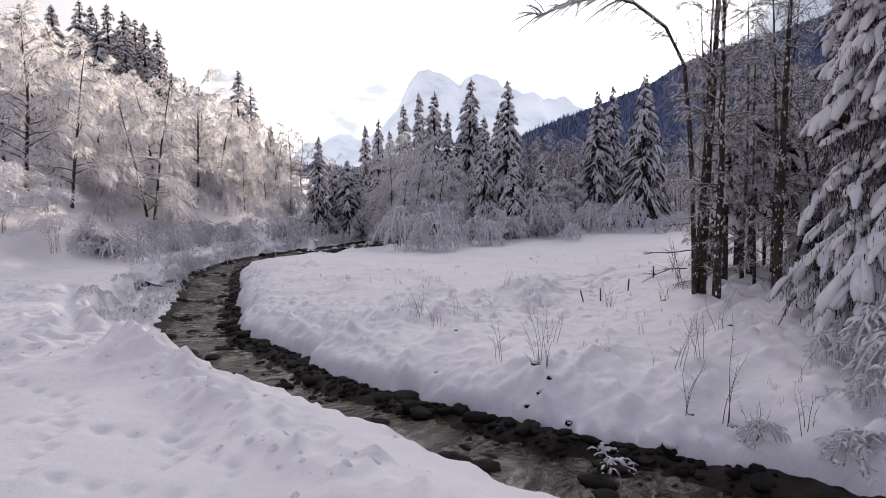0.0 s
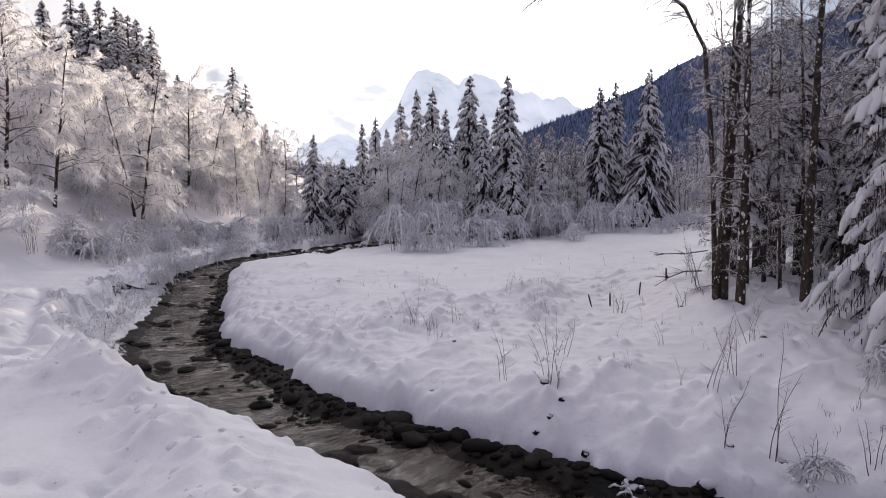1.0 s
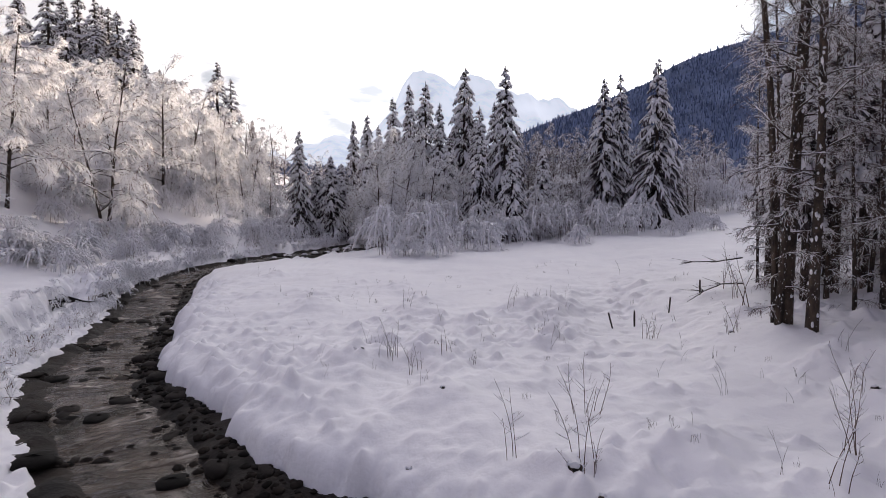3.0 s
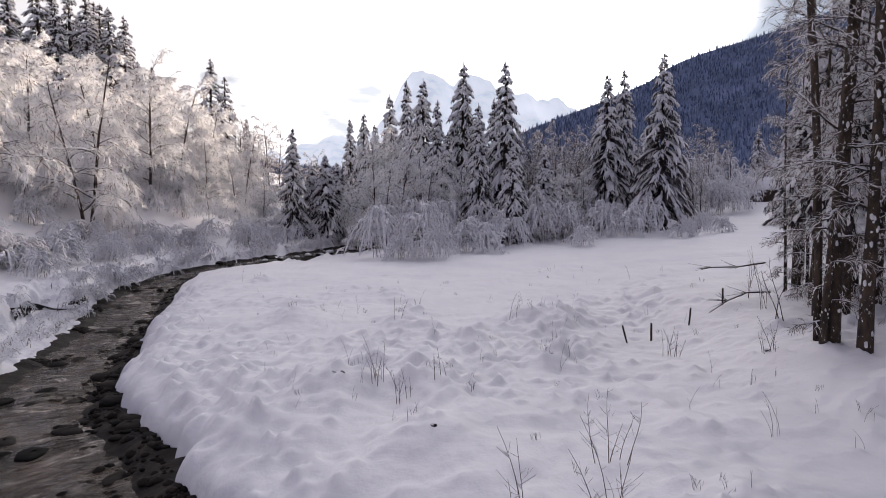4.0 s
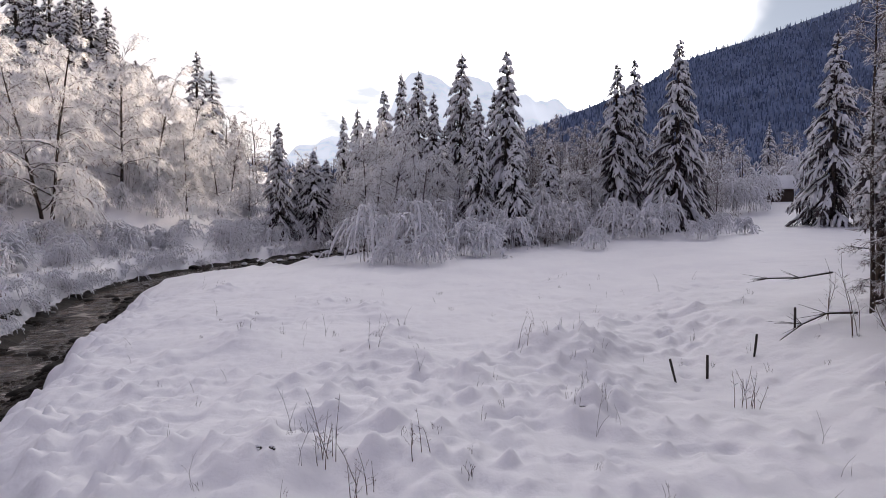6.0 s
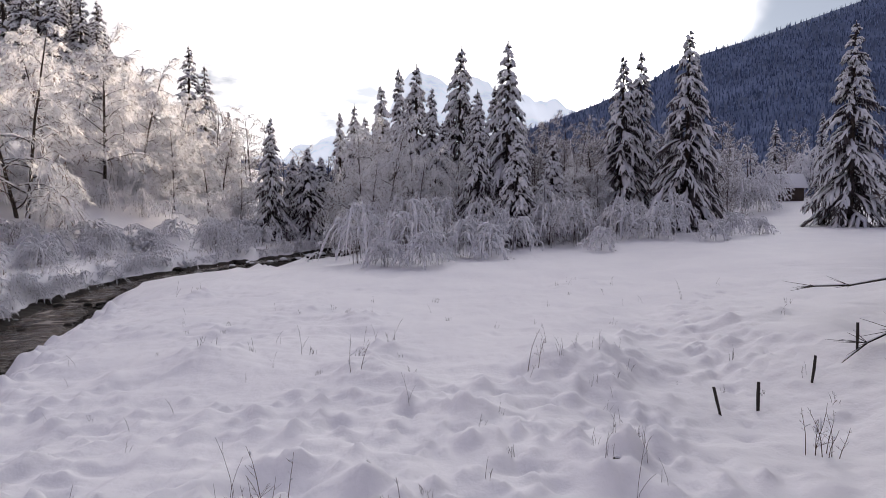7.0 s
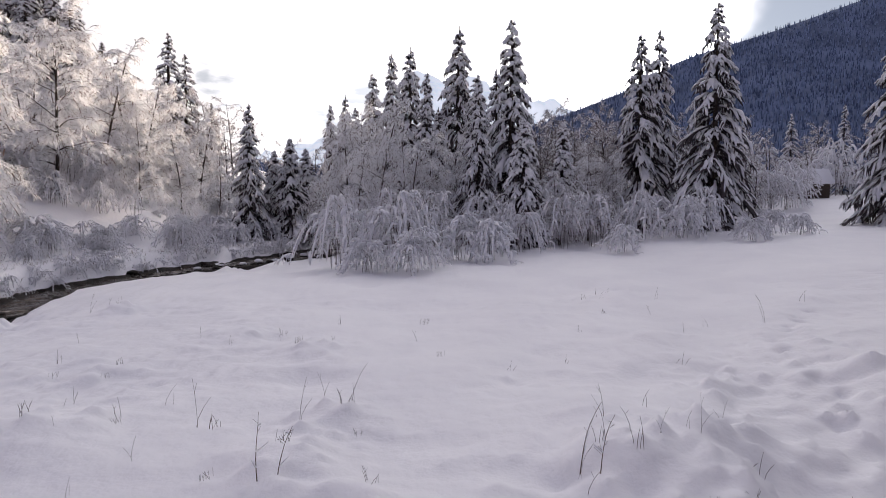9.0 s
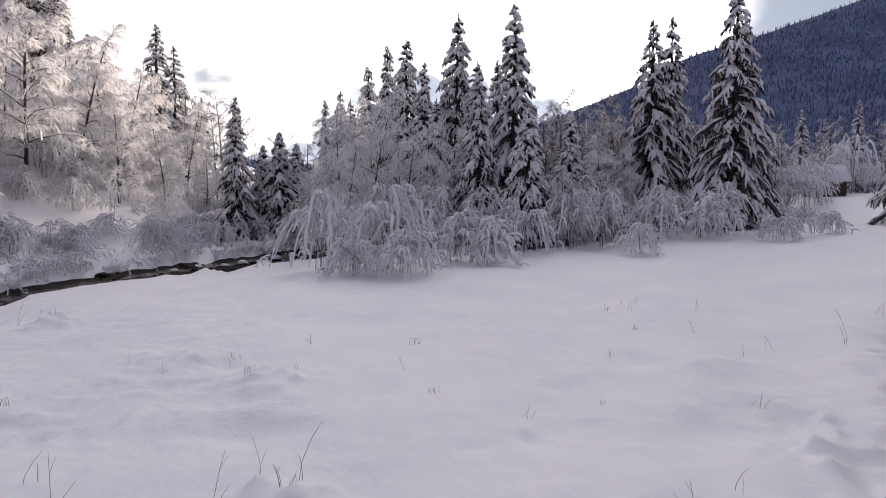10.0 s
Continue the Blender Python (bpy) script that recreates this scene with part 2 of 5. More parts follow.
    a = Mat("weathered_post_wood", (0.03, 0.024, 0.02), 0.9)
    a.color(a.mix(a.noise(12, 4, 0.6, (1, 1, 0.2)), (0.012, 0.010, 0.009), (0.06, 0.048, 0.04)))
    M["post"] = a.m
    a = Mat("brown_planks", (0.10, 0.06, 0.035), 0.85)
    a.color(a.mix(a.noise(3, 4, 0.6, (6, 6, 0.3)), (0.02, 0.013, 0.010), (0.06, 0.038, 0.026)))
    M["planks"] = a.m
    a = Mat("window_dark_glass", (0.02, 0.022, 0.025), 0.12)
    M["glass"] = a.m
    return M


MAT = make_materials()

# ---- terrain ----


def hash2(ix, iy, seed):
    h = (ix.astype(np.int64) * 374761393 + iy.astype(np.int64) * 668265263 + seed * 982451653) & 0x7FFFFFFF
    h = ((h ^ (h >> 13)) * 1274126177) & 0x7FFFFFFF
    return ((h ^ (h >> 16)) & 0xFFFF) / 65535.0


def vnoise(x, y, seed=0):
    ix, iy = np.floor(x), np.floor(y)
    fx, fy = x - ix, y - iy
    fx, fy = fx * fx * fx * (fx * (fx * 6 - 15) + 10), fy * fy * fy * (fy * (fy * 6 - 15) + 10)
    a, b = hash2(ix, iy, seed), hash2(ix + 1, iy, seed)
    c, d = hash2(ix, iy + 1, seed), hash2(ix + 1, iy + 1, seed)
    return (a + (b - a) * fx) * (1 - fy) + (c + (d - c) * fx) * fy - 0.5


def fbm(x, y, octaves=4, seed=0):
    v, amp = 0.0, 1.0
    for k in range(octaves):
        v = v + amp * vnoise(x * 2 ** k + 17.3 * k, y * 2 ** k - 9.1 * k, seed + k)
        amp *= 0.5
    return v


def smooth(x, a, b):
    t = np.clip((x - a) / (b - a), 0, 1)
    return t * t * (3 - 2 * t)


RIGHT = [(60, -8), (30, 2), (14, 8.6), (9.5, 10.6), (7.1, 11.9), (5.2, 13.0), (2.5, 14.4), (0.3, 16.2), (-1.6, 17.6), (-3.7, 19.3), (-5.9, 22.6),
         (-8.5, 25.2), (-9.7, 27.5), (-10.7, 30.4), (-12.4, 34.5), (-14.0, 40.0), (-17.4, 49.0), (-18.4, 56), (-17.2, 61.5), (-14.6, 65.5),
         (-11.5, 69.5), (-9.0, 74.5), (-6.8, 80), (-4.5, 87), (-2, 95), (3, 108), (14, 130), (30, 170)]
LEFT = [(54, -16), (27, -6), (12, 2.8), (7, 6.0), (4.4, 8.2), (2.4, 9.8), (0, 12.2), (-2.5, 14.2), (-5, 15.8), (-6.9, 17.2), (-8.6, 19.0), (-10.9, 21.9),
        (-13.6, 26.0), (-15.4, 31), (-17.2, 36.8), (-20, 43), (-22.2, 50), (-22.4, 57), (-20.5, 64), (-17.6, 69.5), (-14.8, 75.5), (-13.0, 82), (-10.5, 88),
        (-7.2, 94), (-4.5, 101), (0, 112), (11, 132), (26, 172)]


def to_line(x, y, line):
    best = np.full(x.shape, 1e9)
    for (ax, ay), (bx, by) in zip(line, line[1:]):
        ux, uy = bx - ax, by - ay
        t = np.clip(((x - ax) * ux + (y - ay) * uy) / (ux * ux + uy * uy), 0, 1)
        best = np.minimum(best, np.hypot(x - ax - t * ux, y - ay - t * uy))
    return best


def in_stream(x, y):
    ring = LEFT + RIGHT[::-1]
    inside = np.zeros(x.shape, bool)
    for (ax, ay), (bx, by) in zip(ring, ring[1:] + ring[:1]):
        cross = ((ay > y) != (by > y)) & (x < (bx - ax) * (y - ay) / ((by - ay) or 1e-9) + ax)
        inside ^= cross
    return inside


def water_level(y):
    return 0.3 + 0.045 * np.clip(y - 42, 0, 26) + 0.02 * np.clip(y - 68, 0, 40)


def knolls(x, y, cell, seed, share, sharp, tall):
    """Scattered snow-capped tussocks: one to a cell at most, of uneven size."""
    z = np.zeros(np.shape(x))
    ix, iy = np.floor(x / cell), np.floor(y / cell)
    for i in (-1, 0, 1):
        for j in (-1, 0, 1):
            cx, cy = ix + i, iy + j
            px = (cx + 0.15 + 0.7 * hash2(cx, cy, seed)) * cell
            py = (cy + 0.15 + 0.7 * hash2(cx, cy, seed + 1)) * cell
            r = cell * (0.16 + 0.30 * hash2(cx, cy, seed + 2) ** 1.5)
            h = np.where(hash2(cx, cy, seed + 3) < share, tall * r * (0.5 + 0.8 * hash2(cx, cy, seed + 4)), 0.0)
            a = 6.283 * hash2(cx, cy, seed + 5)
            u, v = (x - px) * np.cos(a) + (y - py) * np.sin(a), (y - py) * np.cos(a) - (x - px) * np.sin(a)
            z = np.maximum(z, h * np.exp(-(np.hypot(u, v * 1.5) / r) ** sharp))
    return z


# mounds of buried tussocks: x, y, radius, height
MOUNDS = [(4.5, 30.2, 1.2, 0.50), (5.4, 30.9, 0.7, 0.40), (3.6, 30.4, 0.5, 0.3), (-0.8, 30.6, 0.9, 0.45), (-0.4, 32.4, 0.7, 0.35), (-5.2, 31.8, 1.0, 0.45), (4.15, 25.7, 0.28, 0.5),
          (3.65, 25.0, 0.4, 0.35), (-2.1, 23.2, 0.9, 0.45), (0.4, 20.2, 0.9, 0.4), (0.2, 23.3, 0.8, 0.35), (7.5, 42.4, 0.9, 0.35), (-1.8, 37.0, 0.7, 0.3), (-9.9, 43.2, 0.6, 0.3),
          (2.7, 16.3, 0.8, 0.40), (4.6, 16.8, 0.8, 0.35), (6.3, 14.9, 0.8, 0.4), (8.6, 13.2, 0.9, 0.4), (9.3, 18.0, 0.8, 0.35), (-4.2, 38.6, 0.8, 0.25), (1.8, 27.5, 0.6, 0.25)]


TRACKS = [([(-4.2, 8.6), (-5.0, 11.0), (-6.4, 13.2)], 0.30, 0.15, 0.09), ([(-3.0, 8.2), (-4.6, 9.8), (-8.5, 10.6)], 0.34, 0.15, 0.08),
          ([(-6.5, 9.0), (-7.6, 11.6), (-10.5, 13.2)], 0.32, 0.15, 0.08), ([(-9, 8.2), (-12, 12)], 0.3, 0.15, 0.08), ([(-2.2, 7.2), (-6.5, 8.4)], 0.34, 0.14, 0.07), ([(15.4, 45.4), (17.5, 45.0), (19, 44)], 0.55, 0.22, 0.12),
          ([(7.0, 27), (8.5, 32), (9.5, 36), (13, 40)], 0.8, 0.22, 0.10)]


def ground(x, y, detail=True):
    """Height of the snow at x, y."""
    x, y = np.asarray(x, float), np.asarray(y, float)
    wob = 0.5 * fbm(x * 0.6, y * 0.6, 3, 5) + 0.30 * fbm(x * 2.1, y * 2.1, 2, 9)
    dl, dr, inside = to_line(x, y, LEFT), to_line(x, y, RIGHT), in_stream(x, y)
    wl = water_level(y)
    near = 1 - smooth(np.hypot(x, y - 30), 70, 160)
    # field on the inner side of the bend
    zf = 0.95 + 0.034 * np.clip(y, -40, 130) + 0.03 * np.clip(x, -60, 90)
    zf = zf + 0.75 * smooth(x, 7, 12) * (1 - smooth(y, 28, 42)) + 0.5 * smooth(x, 11, 18) * smooth(y, 30, 45)
    zf = zf - 0.75 * smooth(y, 50, 63) * (1 - smooth(x, -9, -1)) + 1.9 * smooth(y, 62, 96) * smooth(x, 26, 50)
    zf = zf - 0.5 * np.exp(-((x - 7.2) ** 2 + (y - 28.0) ** 2) / 16)
    sr = np.where(inside, -dr, dr) + 0.35 * fbm(x * 0.7, y * 0.7, 3, 5) + 0.36 * fbm(x * 1.9, y * 1.9, 3, 9)
    lip = 0.9 + 0.13 * np.clip(y - 38, 0, 40)
    flat = 1 - 0.8 * smooth(y, 54, 63)
    z_right = wl + 0.06 + 0.12 * flat + 0.30 * flat * (1 - np.exp(-np.clip(sr, 0, None) / 0.10)) + (zf - wl - 0.06 - 0.42 * flat) * (1 - np.exp(-np.clip(sr, 0, None) / lip)) + 1.6 * np.clip(sr, -0.5, 0)
    # far side: bank, level strip, then the wooded hillside
    spit = smooth(y, 22, 26) * (1 - smooth(y, 38, 43))
    top = 2.1 + 0.02 * np.clip(y - 45, 0, 75) + 0.25 * np.exp(-((y - 18.5) / 4.0) ** 2)
    d0 = 4 + 0.6 * np.clip(45 - y, 0, 60) + 0.35 * np.clip(y - 75, 0, 60)
    h = np.clip(dl - d0, 0, None)
    fade = (1 - smooth(y, 150, 240)) * (1 - smooth(-x, 130, 260))
    hill = 0.62 * np.clip(h, 0, 14) + 0.30 * np.clip(h - 14, 0, 90) - 0.62 * 1.5 * (1 - np.exp(-h / 1.5))
    hill = hill * fade
    sl = np.where(inside, -dl, dl) + 0.25 * fbm(x * 0.7, y * 0.7, 3, 6) + 0.32 * fbm(x * 1.9, y * 1.9, 3, 10)
    low = 1 - smooth(y, 17, 24)
    steep = (1 - spit) * smooth(sl, -0.1 + 0.8 * low, 2.3 - 1.4 * smooth(y, 20, 30)) + spit * (0.16 * smooth(sl, -0.1, 0.5) + 0.84 * smooth(sl, 2.0, 2.7))
    z_left = wl + 0.18 + (top - wl - 0.18) * steep + hill + hill * 0.25 * fbm(x * 0.12, y * 0.12, 3, 31) * near + 1.6 * np.clip(sl, -0.5, 0)
    # ploughed snow ridge along the near bank
    lump = 1 + 0.5 * fbm(x * 0.8, y * 0.8, 2, 77) + 0.9 * (0.25 - np.abs(vnoise(x * 1.6, y * 1.6, 79))) + 0.6 * (0.25 - np.abs(vnoise(x * 3.3, y * 3.3, 81)))
    berm = to_line(x, y, [(4.3, 3.1), (-0.7, 7.5), (-2.1, 9.0), (-3.7, 10.9), (-5.8, 13.0), (-7.0, 14.2), (-8.4, 15.6)])
    edge_in = smooth(sl, 0.2 + 1.5 * low, 1.6 + 0.75 * low)
    z_left = z_left + edge_in * (0.32 * lump + knolls(x, y, 1.1, 211, 0.9, 1.5, 0.85) + knolls(x, y, 0.45, 221, 0.75, 1.4, 1.0)) * np.exp(-(berm / 0.85) ** 2)
    heap = to_line(x, y, [(-7.1, 15.1), (-8.3, 15.7)])
    z_left = z_left + 0.20 * lump * np.exp(-(heap / 1.1) ** 2)
    heap = to_line(x, y, [(-12.0, 14.8), (-15.5, 14.0), (-20, 13.0)])
    z_left = z_left + 0.12 * lump * np.exp(-(heap / 0.9) ** 2)
    # a worn track over the road
    trod = to_line(x, y, [(-11.6, 17.9), (-16.5, 25), (-21.4, 32.7)])
    z_left = z_left - 0.30 * np.exp(-(trod / 0.38) ** 2)
    z = np.where(dr < dl, z_right, z_left)
    if detail:
        bank = np.where(inside, 0, 1)
        rough = bank * smooth(y, 10, 17) * (1 - 0.8 * smooth(y, 27, 40)) * np.where(dr < dl, smooth(dr, 0.2, 1.5), 0.75 * smooth(dl, 1, 3))
        z = z + bank * near * (0.24 * fbm(x * 0.22, y * 0.22, 3, 3) + 0.12 * fbm(x * 0.7, y * 0.8, 2, 13) - np.where(dr < dl, 0.55, 0) * knolls(x, y, 2.2, 231, 0.6, 2.0, 0.30))
        patch = smooth(fbm(x * 0.25, y * 0.25, 2, 15), -0.35, 0.35)
        wx, wy = x + 0.25 * fbm(x * 0.9, y * 0.9, 2, 51), y + 0.25 * fbm(x * 0.9, y * 0.9, 2, 53)
        tuft = 0.15 * np.clip(fbm(x * 1.15, y * 1.15, 2, 21) - 0.12, 0, 1) + 0.30 * np.clip(vnoise(x * 2.0, y * 2.0, 25) - 0.10, 0, 1)
        pits = np.clip(vnoise(x * 2.1, y * 2.1, 41) - 0.16, 0, 1) + 0.5 * np.clip(vnoise(x * 4.0, y * 3.4, 45) - 0.2, 0, 1)
        small = knolls(wx, wy, 0.74, 141, 0.58, 1.3, 1.0) + knolls(wx, wy, 0.46, 151, 0.5, 1.35, 1.35) + knolls(wx, wy, 1.5, 161, 0.35, 1.5, 0.5)
        z = z + near * rough * (0.25 + 0.75 * patch) * (tuft + small - 0.5 * pits)
        # rounded pillows of snow along both edges of the water
        edge = bank * near * np.exp(-((np.minimum(dr, dl) - 0.9) / 0.9) ** 2) * smooth(y, 9, 12)
        edge = np.where(dl < dr, bank * near * np.exp(-((dl - 1.6) / 1.9) ** 2) * smooth(y, 11, 14) * (1 - smooth(y, 60, 70)) * (1.2 - 0.8 * spit), edge)
        z = z + edge * (knolls(x, y, 0.8, 181, 0.85, 2.0, 1.0) + knolls(x, y, 0.4, 191, 0.6, 1.8, 0.9))
        # animal tracks: rows of small dents over the road and the far meadow
        for line, gap, r, deep in TRACKS:
            for (ax, ay), (bx_, by_) in zip(line, line[1:]):
                n = max(int(math.hypot(bx_ - ax, by_ - ay) / gap), 1)
                for i in range(n):
                    u = i / n
                    px, py = ax + (bx_ - ax) * u + (0.10 if i % 2 else -0.10), ay + (by_ - ay) * u
                    z = z - 1.3 * deep * np.exp(-((x - px) ** 2 + (y - py) ** 2) / (0.75 * r) ** 2)
        knob = knolls(x, y, 0.42, 241, 0.8, 1.5, 1.0)
        for mx, my, mr, mh in MOUNDS:
            q = ((x - mx) ** 2 + (y - my) ** 2) / mr ** 2
            z = z + 0.85 * mh * np.exp(-q * (1 + 0.5 * vnoise(x * 2.2, y * 2.2, 55))) + knob * np.exp(-0.6 * q)
    return z


def gz(x, y):
    return float(ground(np.array([x]), np.array([y]))[0])


def axis(lo, hi, step, far_lo, far_hi, grow_by=1.16):
    mid = list(np.arange(lo, hi + 1e-6, step))
    out, s = [], step
    v = hi
    while v < far_hi:
        s *= grow_by
        v += s
        out.append(v)
    pre, s, v = [], step, lo
    while v > far_lo:
        s *= grow_by
        v -= s
        pre.append(v)
    return np.array(pre[::-1] + mid + out)


def mesh_object(name, verts, faces, material, smooth_faces=True):
    me = bpy.data.meshes.new(name)
    me.from_pydata(verts, [], faces)
    if smooth_faces:
        me.polygons.foreach_set("use_smooth", [True] * len(me.polygons))
    me.materials.append(material)
    me.update()
    return new(name, me)


def grid_sheet(name, xs, ys, zfun, material, keep=None):
    X, Y = np.meshgrid(xs, ys)
    Z = zfun(X, Y)
    nx, ny = len(xs), len(ys)
    verts = np.stack([X.ravel(), Y.ravel(), Z.ravel()], 1)
    i = (np.arange(ny - 1)[:, None] * nx + np.arange(nx - 1)[None, :])
    quads = np.stack([i, i + 1, i + nx + 1, i + nx], -1).reshape(-1, 4)
    if keep is not None:
        k = keep(X, Y).ravel()
        quads = quads[k[quads].any(1)]
        used = np.unique(quads)
        remap = np.full(len(verts), -1)
        remap[used] = np.arange(len(used))
        verts, quads = verts[used], remap[quads]
    return mesh_object(name, verts.tolist(), quads.tolist(), material)


xs = axis(-22, 14, 0.085, -2500, 2500)
ys = axis(8, 44, 0.085, -1500, 4000)
tagged(grid_sheet("ground", xs, ys, ground, MAT["snow_ground"]), "deep uneven snow over meadow, banks and hillside", "snow", kind="structure")


def near_stream(X, Y):
    return in_stream(X, Y) | (np.minimum(to_line(X, Y, LEFT), to_line(X, Y, RIGHT)) < 0.9)


def bed_height(X, Y):
    dr, dl = to_line(X, Y, RIGHT), to_line(X, Y, LEFT)
    edge = 0.36 * (1 - smooth(dr, 0.35, 1.35)) + 0.32 * (1 - smooth(dl, 0.2, 1.1))
    out = np.where(in_stream(X, Y), 0.0, -0.5 * smooth(np.minimum(dl, dr), 0.2, 0.6))
    return water_level(Y) - 0.16 + edge + out + 0.16 * fbm(X * 1.6, Y * 1.6, 3, 61)


bx, by = np.arange(-25, 30, 0.13), np.arange(-8, 104, 0.13)
tagged(grid_sheet("stream_bed", bx, by, bed_height, MAT["gravel"], near_stream), "dark wet gravel bed of the stream", "stream bed", kind="structure")


def downstream(X, Y):
    """How far along the stream a place lies, and how far across it."""
    best, along = np.full(X.shape, 1e9), np.zeros(X.shape)
    run = 0.0
    for (ax, ay), (cx, cy) in zip(RIGHT, RIGHT[1:]):
        ux, uy = cx - ax, cy - ay
        ln = math.hypot(ux, uy)
        t = np.clip(((X - ax) * ux + (Y - ay) * uy) / (ln * ln), 0, 1)
        d = np.hypot(X - ax - t * ux, Y - ay - t * uy)
        along = np.where(d < best, run + t * ln, along)
        best = np.minimum(best, d)
        run += ln
    return along, best


def water_height(X, Y):
    a, c = downstream(X, Y)
    a = a + 0.9 * fbm(X * 0.4, Y * 0.4, 2, 75)
    ripple = 1 - 2 * np.abs(fbm(a * 0.75, c * 0.22, 2, 71))
    return water_level(Y) - 0.03 + 0.075 * ripple * ripple + 0.05 * fbm(a * 2.0, c * 0.9, 2, 72) + 0.02 * vnoise(X * 3.2, Y * 3.2, 73)


water = grid_sheet("water", bx, by, water_height, MAT["water"], near_stream)
tagged(water, "shallow rippling brown stream water", "water", kind="structure")
co = np.empty(len(water.data.vertices) * 3)
water.data.vertices.foreach_get("co", co)
co = co.reshape(-1, 3)
flow_a, flow_c = downstream(co[:, 0], co[:, 1])
flow = water.data.attributes.new("flow", "FLOAT_VECTOR", "POINT")
flow.data.foreach_set("vector", np.stack([flow_a, flow_c, 0 * flow_a], 1).ravel())


def earth_bank():
    """Dark soil showing under the snow lip of the far bank."""
    pr = random.Random(17)
    line = [p for p in LEFT if 34 < p[1] < 46]
    V, F, last = [], [], None
    reach = np.arange(-0.4, 4.0, 0.04)
    for (ax, ay), (cx, cy) in zip(line, line[1:]):
        n = int(math.hypot(cx - ax, cy - ay) / 0.22)
        nx, ny = -(cy - ay), cx - ax
        ln = math.hypot(nx, ny)
        for i in range(n):
            u = i / n
            x, y = ax + (cx - ax) * u, ay + (cy - ay) * u
            gx, gy = x + nx / ln * reach, y + ny / ln * reach
            h = ground(gx, gy) - float(water_level(y))
            bare = 0.32 + 0.16 * (32 < y < 46) + (0.3 if 32 < y < 46 else 0.7) * float(fbm(np.array(x * 0.33), np.array(y * 0.33), 2, 19))
            if bare < 0.22:
                last = None
                continue
            low = 0.66 - 0.36 * float(smooth(y, 41, 44))
            k0, k1 = int(np.argmax(h > low)), int(np.argmax(h > low + 0.8 * bare + pr.uniform(-0.06, 0.06)))
            k1 = min(k1, k0 + 9)
            if k1 <= k0:
                last = None
                continue
            o = len(V)
            for j in range(4):
                k = k0 + (k1 - k0) * j // 3
                V.append((float(gx[k]) - nx / ln * 0.06 + pr.uniform(-0.03, 0.03), float(gy[k]) - ny / ln * 0.06 + pr.uniform(-0.03, 0.03), float(h[k]) + float(water_level(y)) + 0.02))
            if last is not None:
                F += [(last + j, o + j, o + j + 1, last + j + 1) for j in range(3)]
            last = o
    tagged(mesh_object("earth_bank", V, F, MAT["gravel"]), "dark bare soil under the snowy lip of the bank", "stream bank", kind="structure")


earth_bank()

# ---- building blocks for trees ----


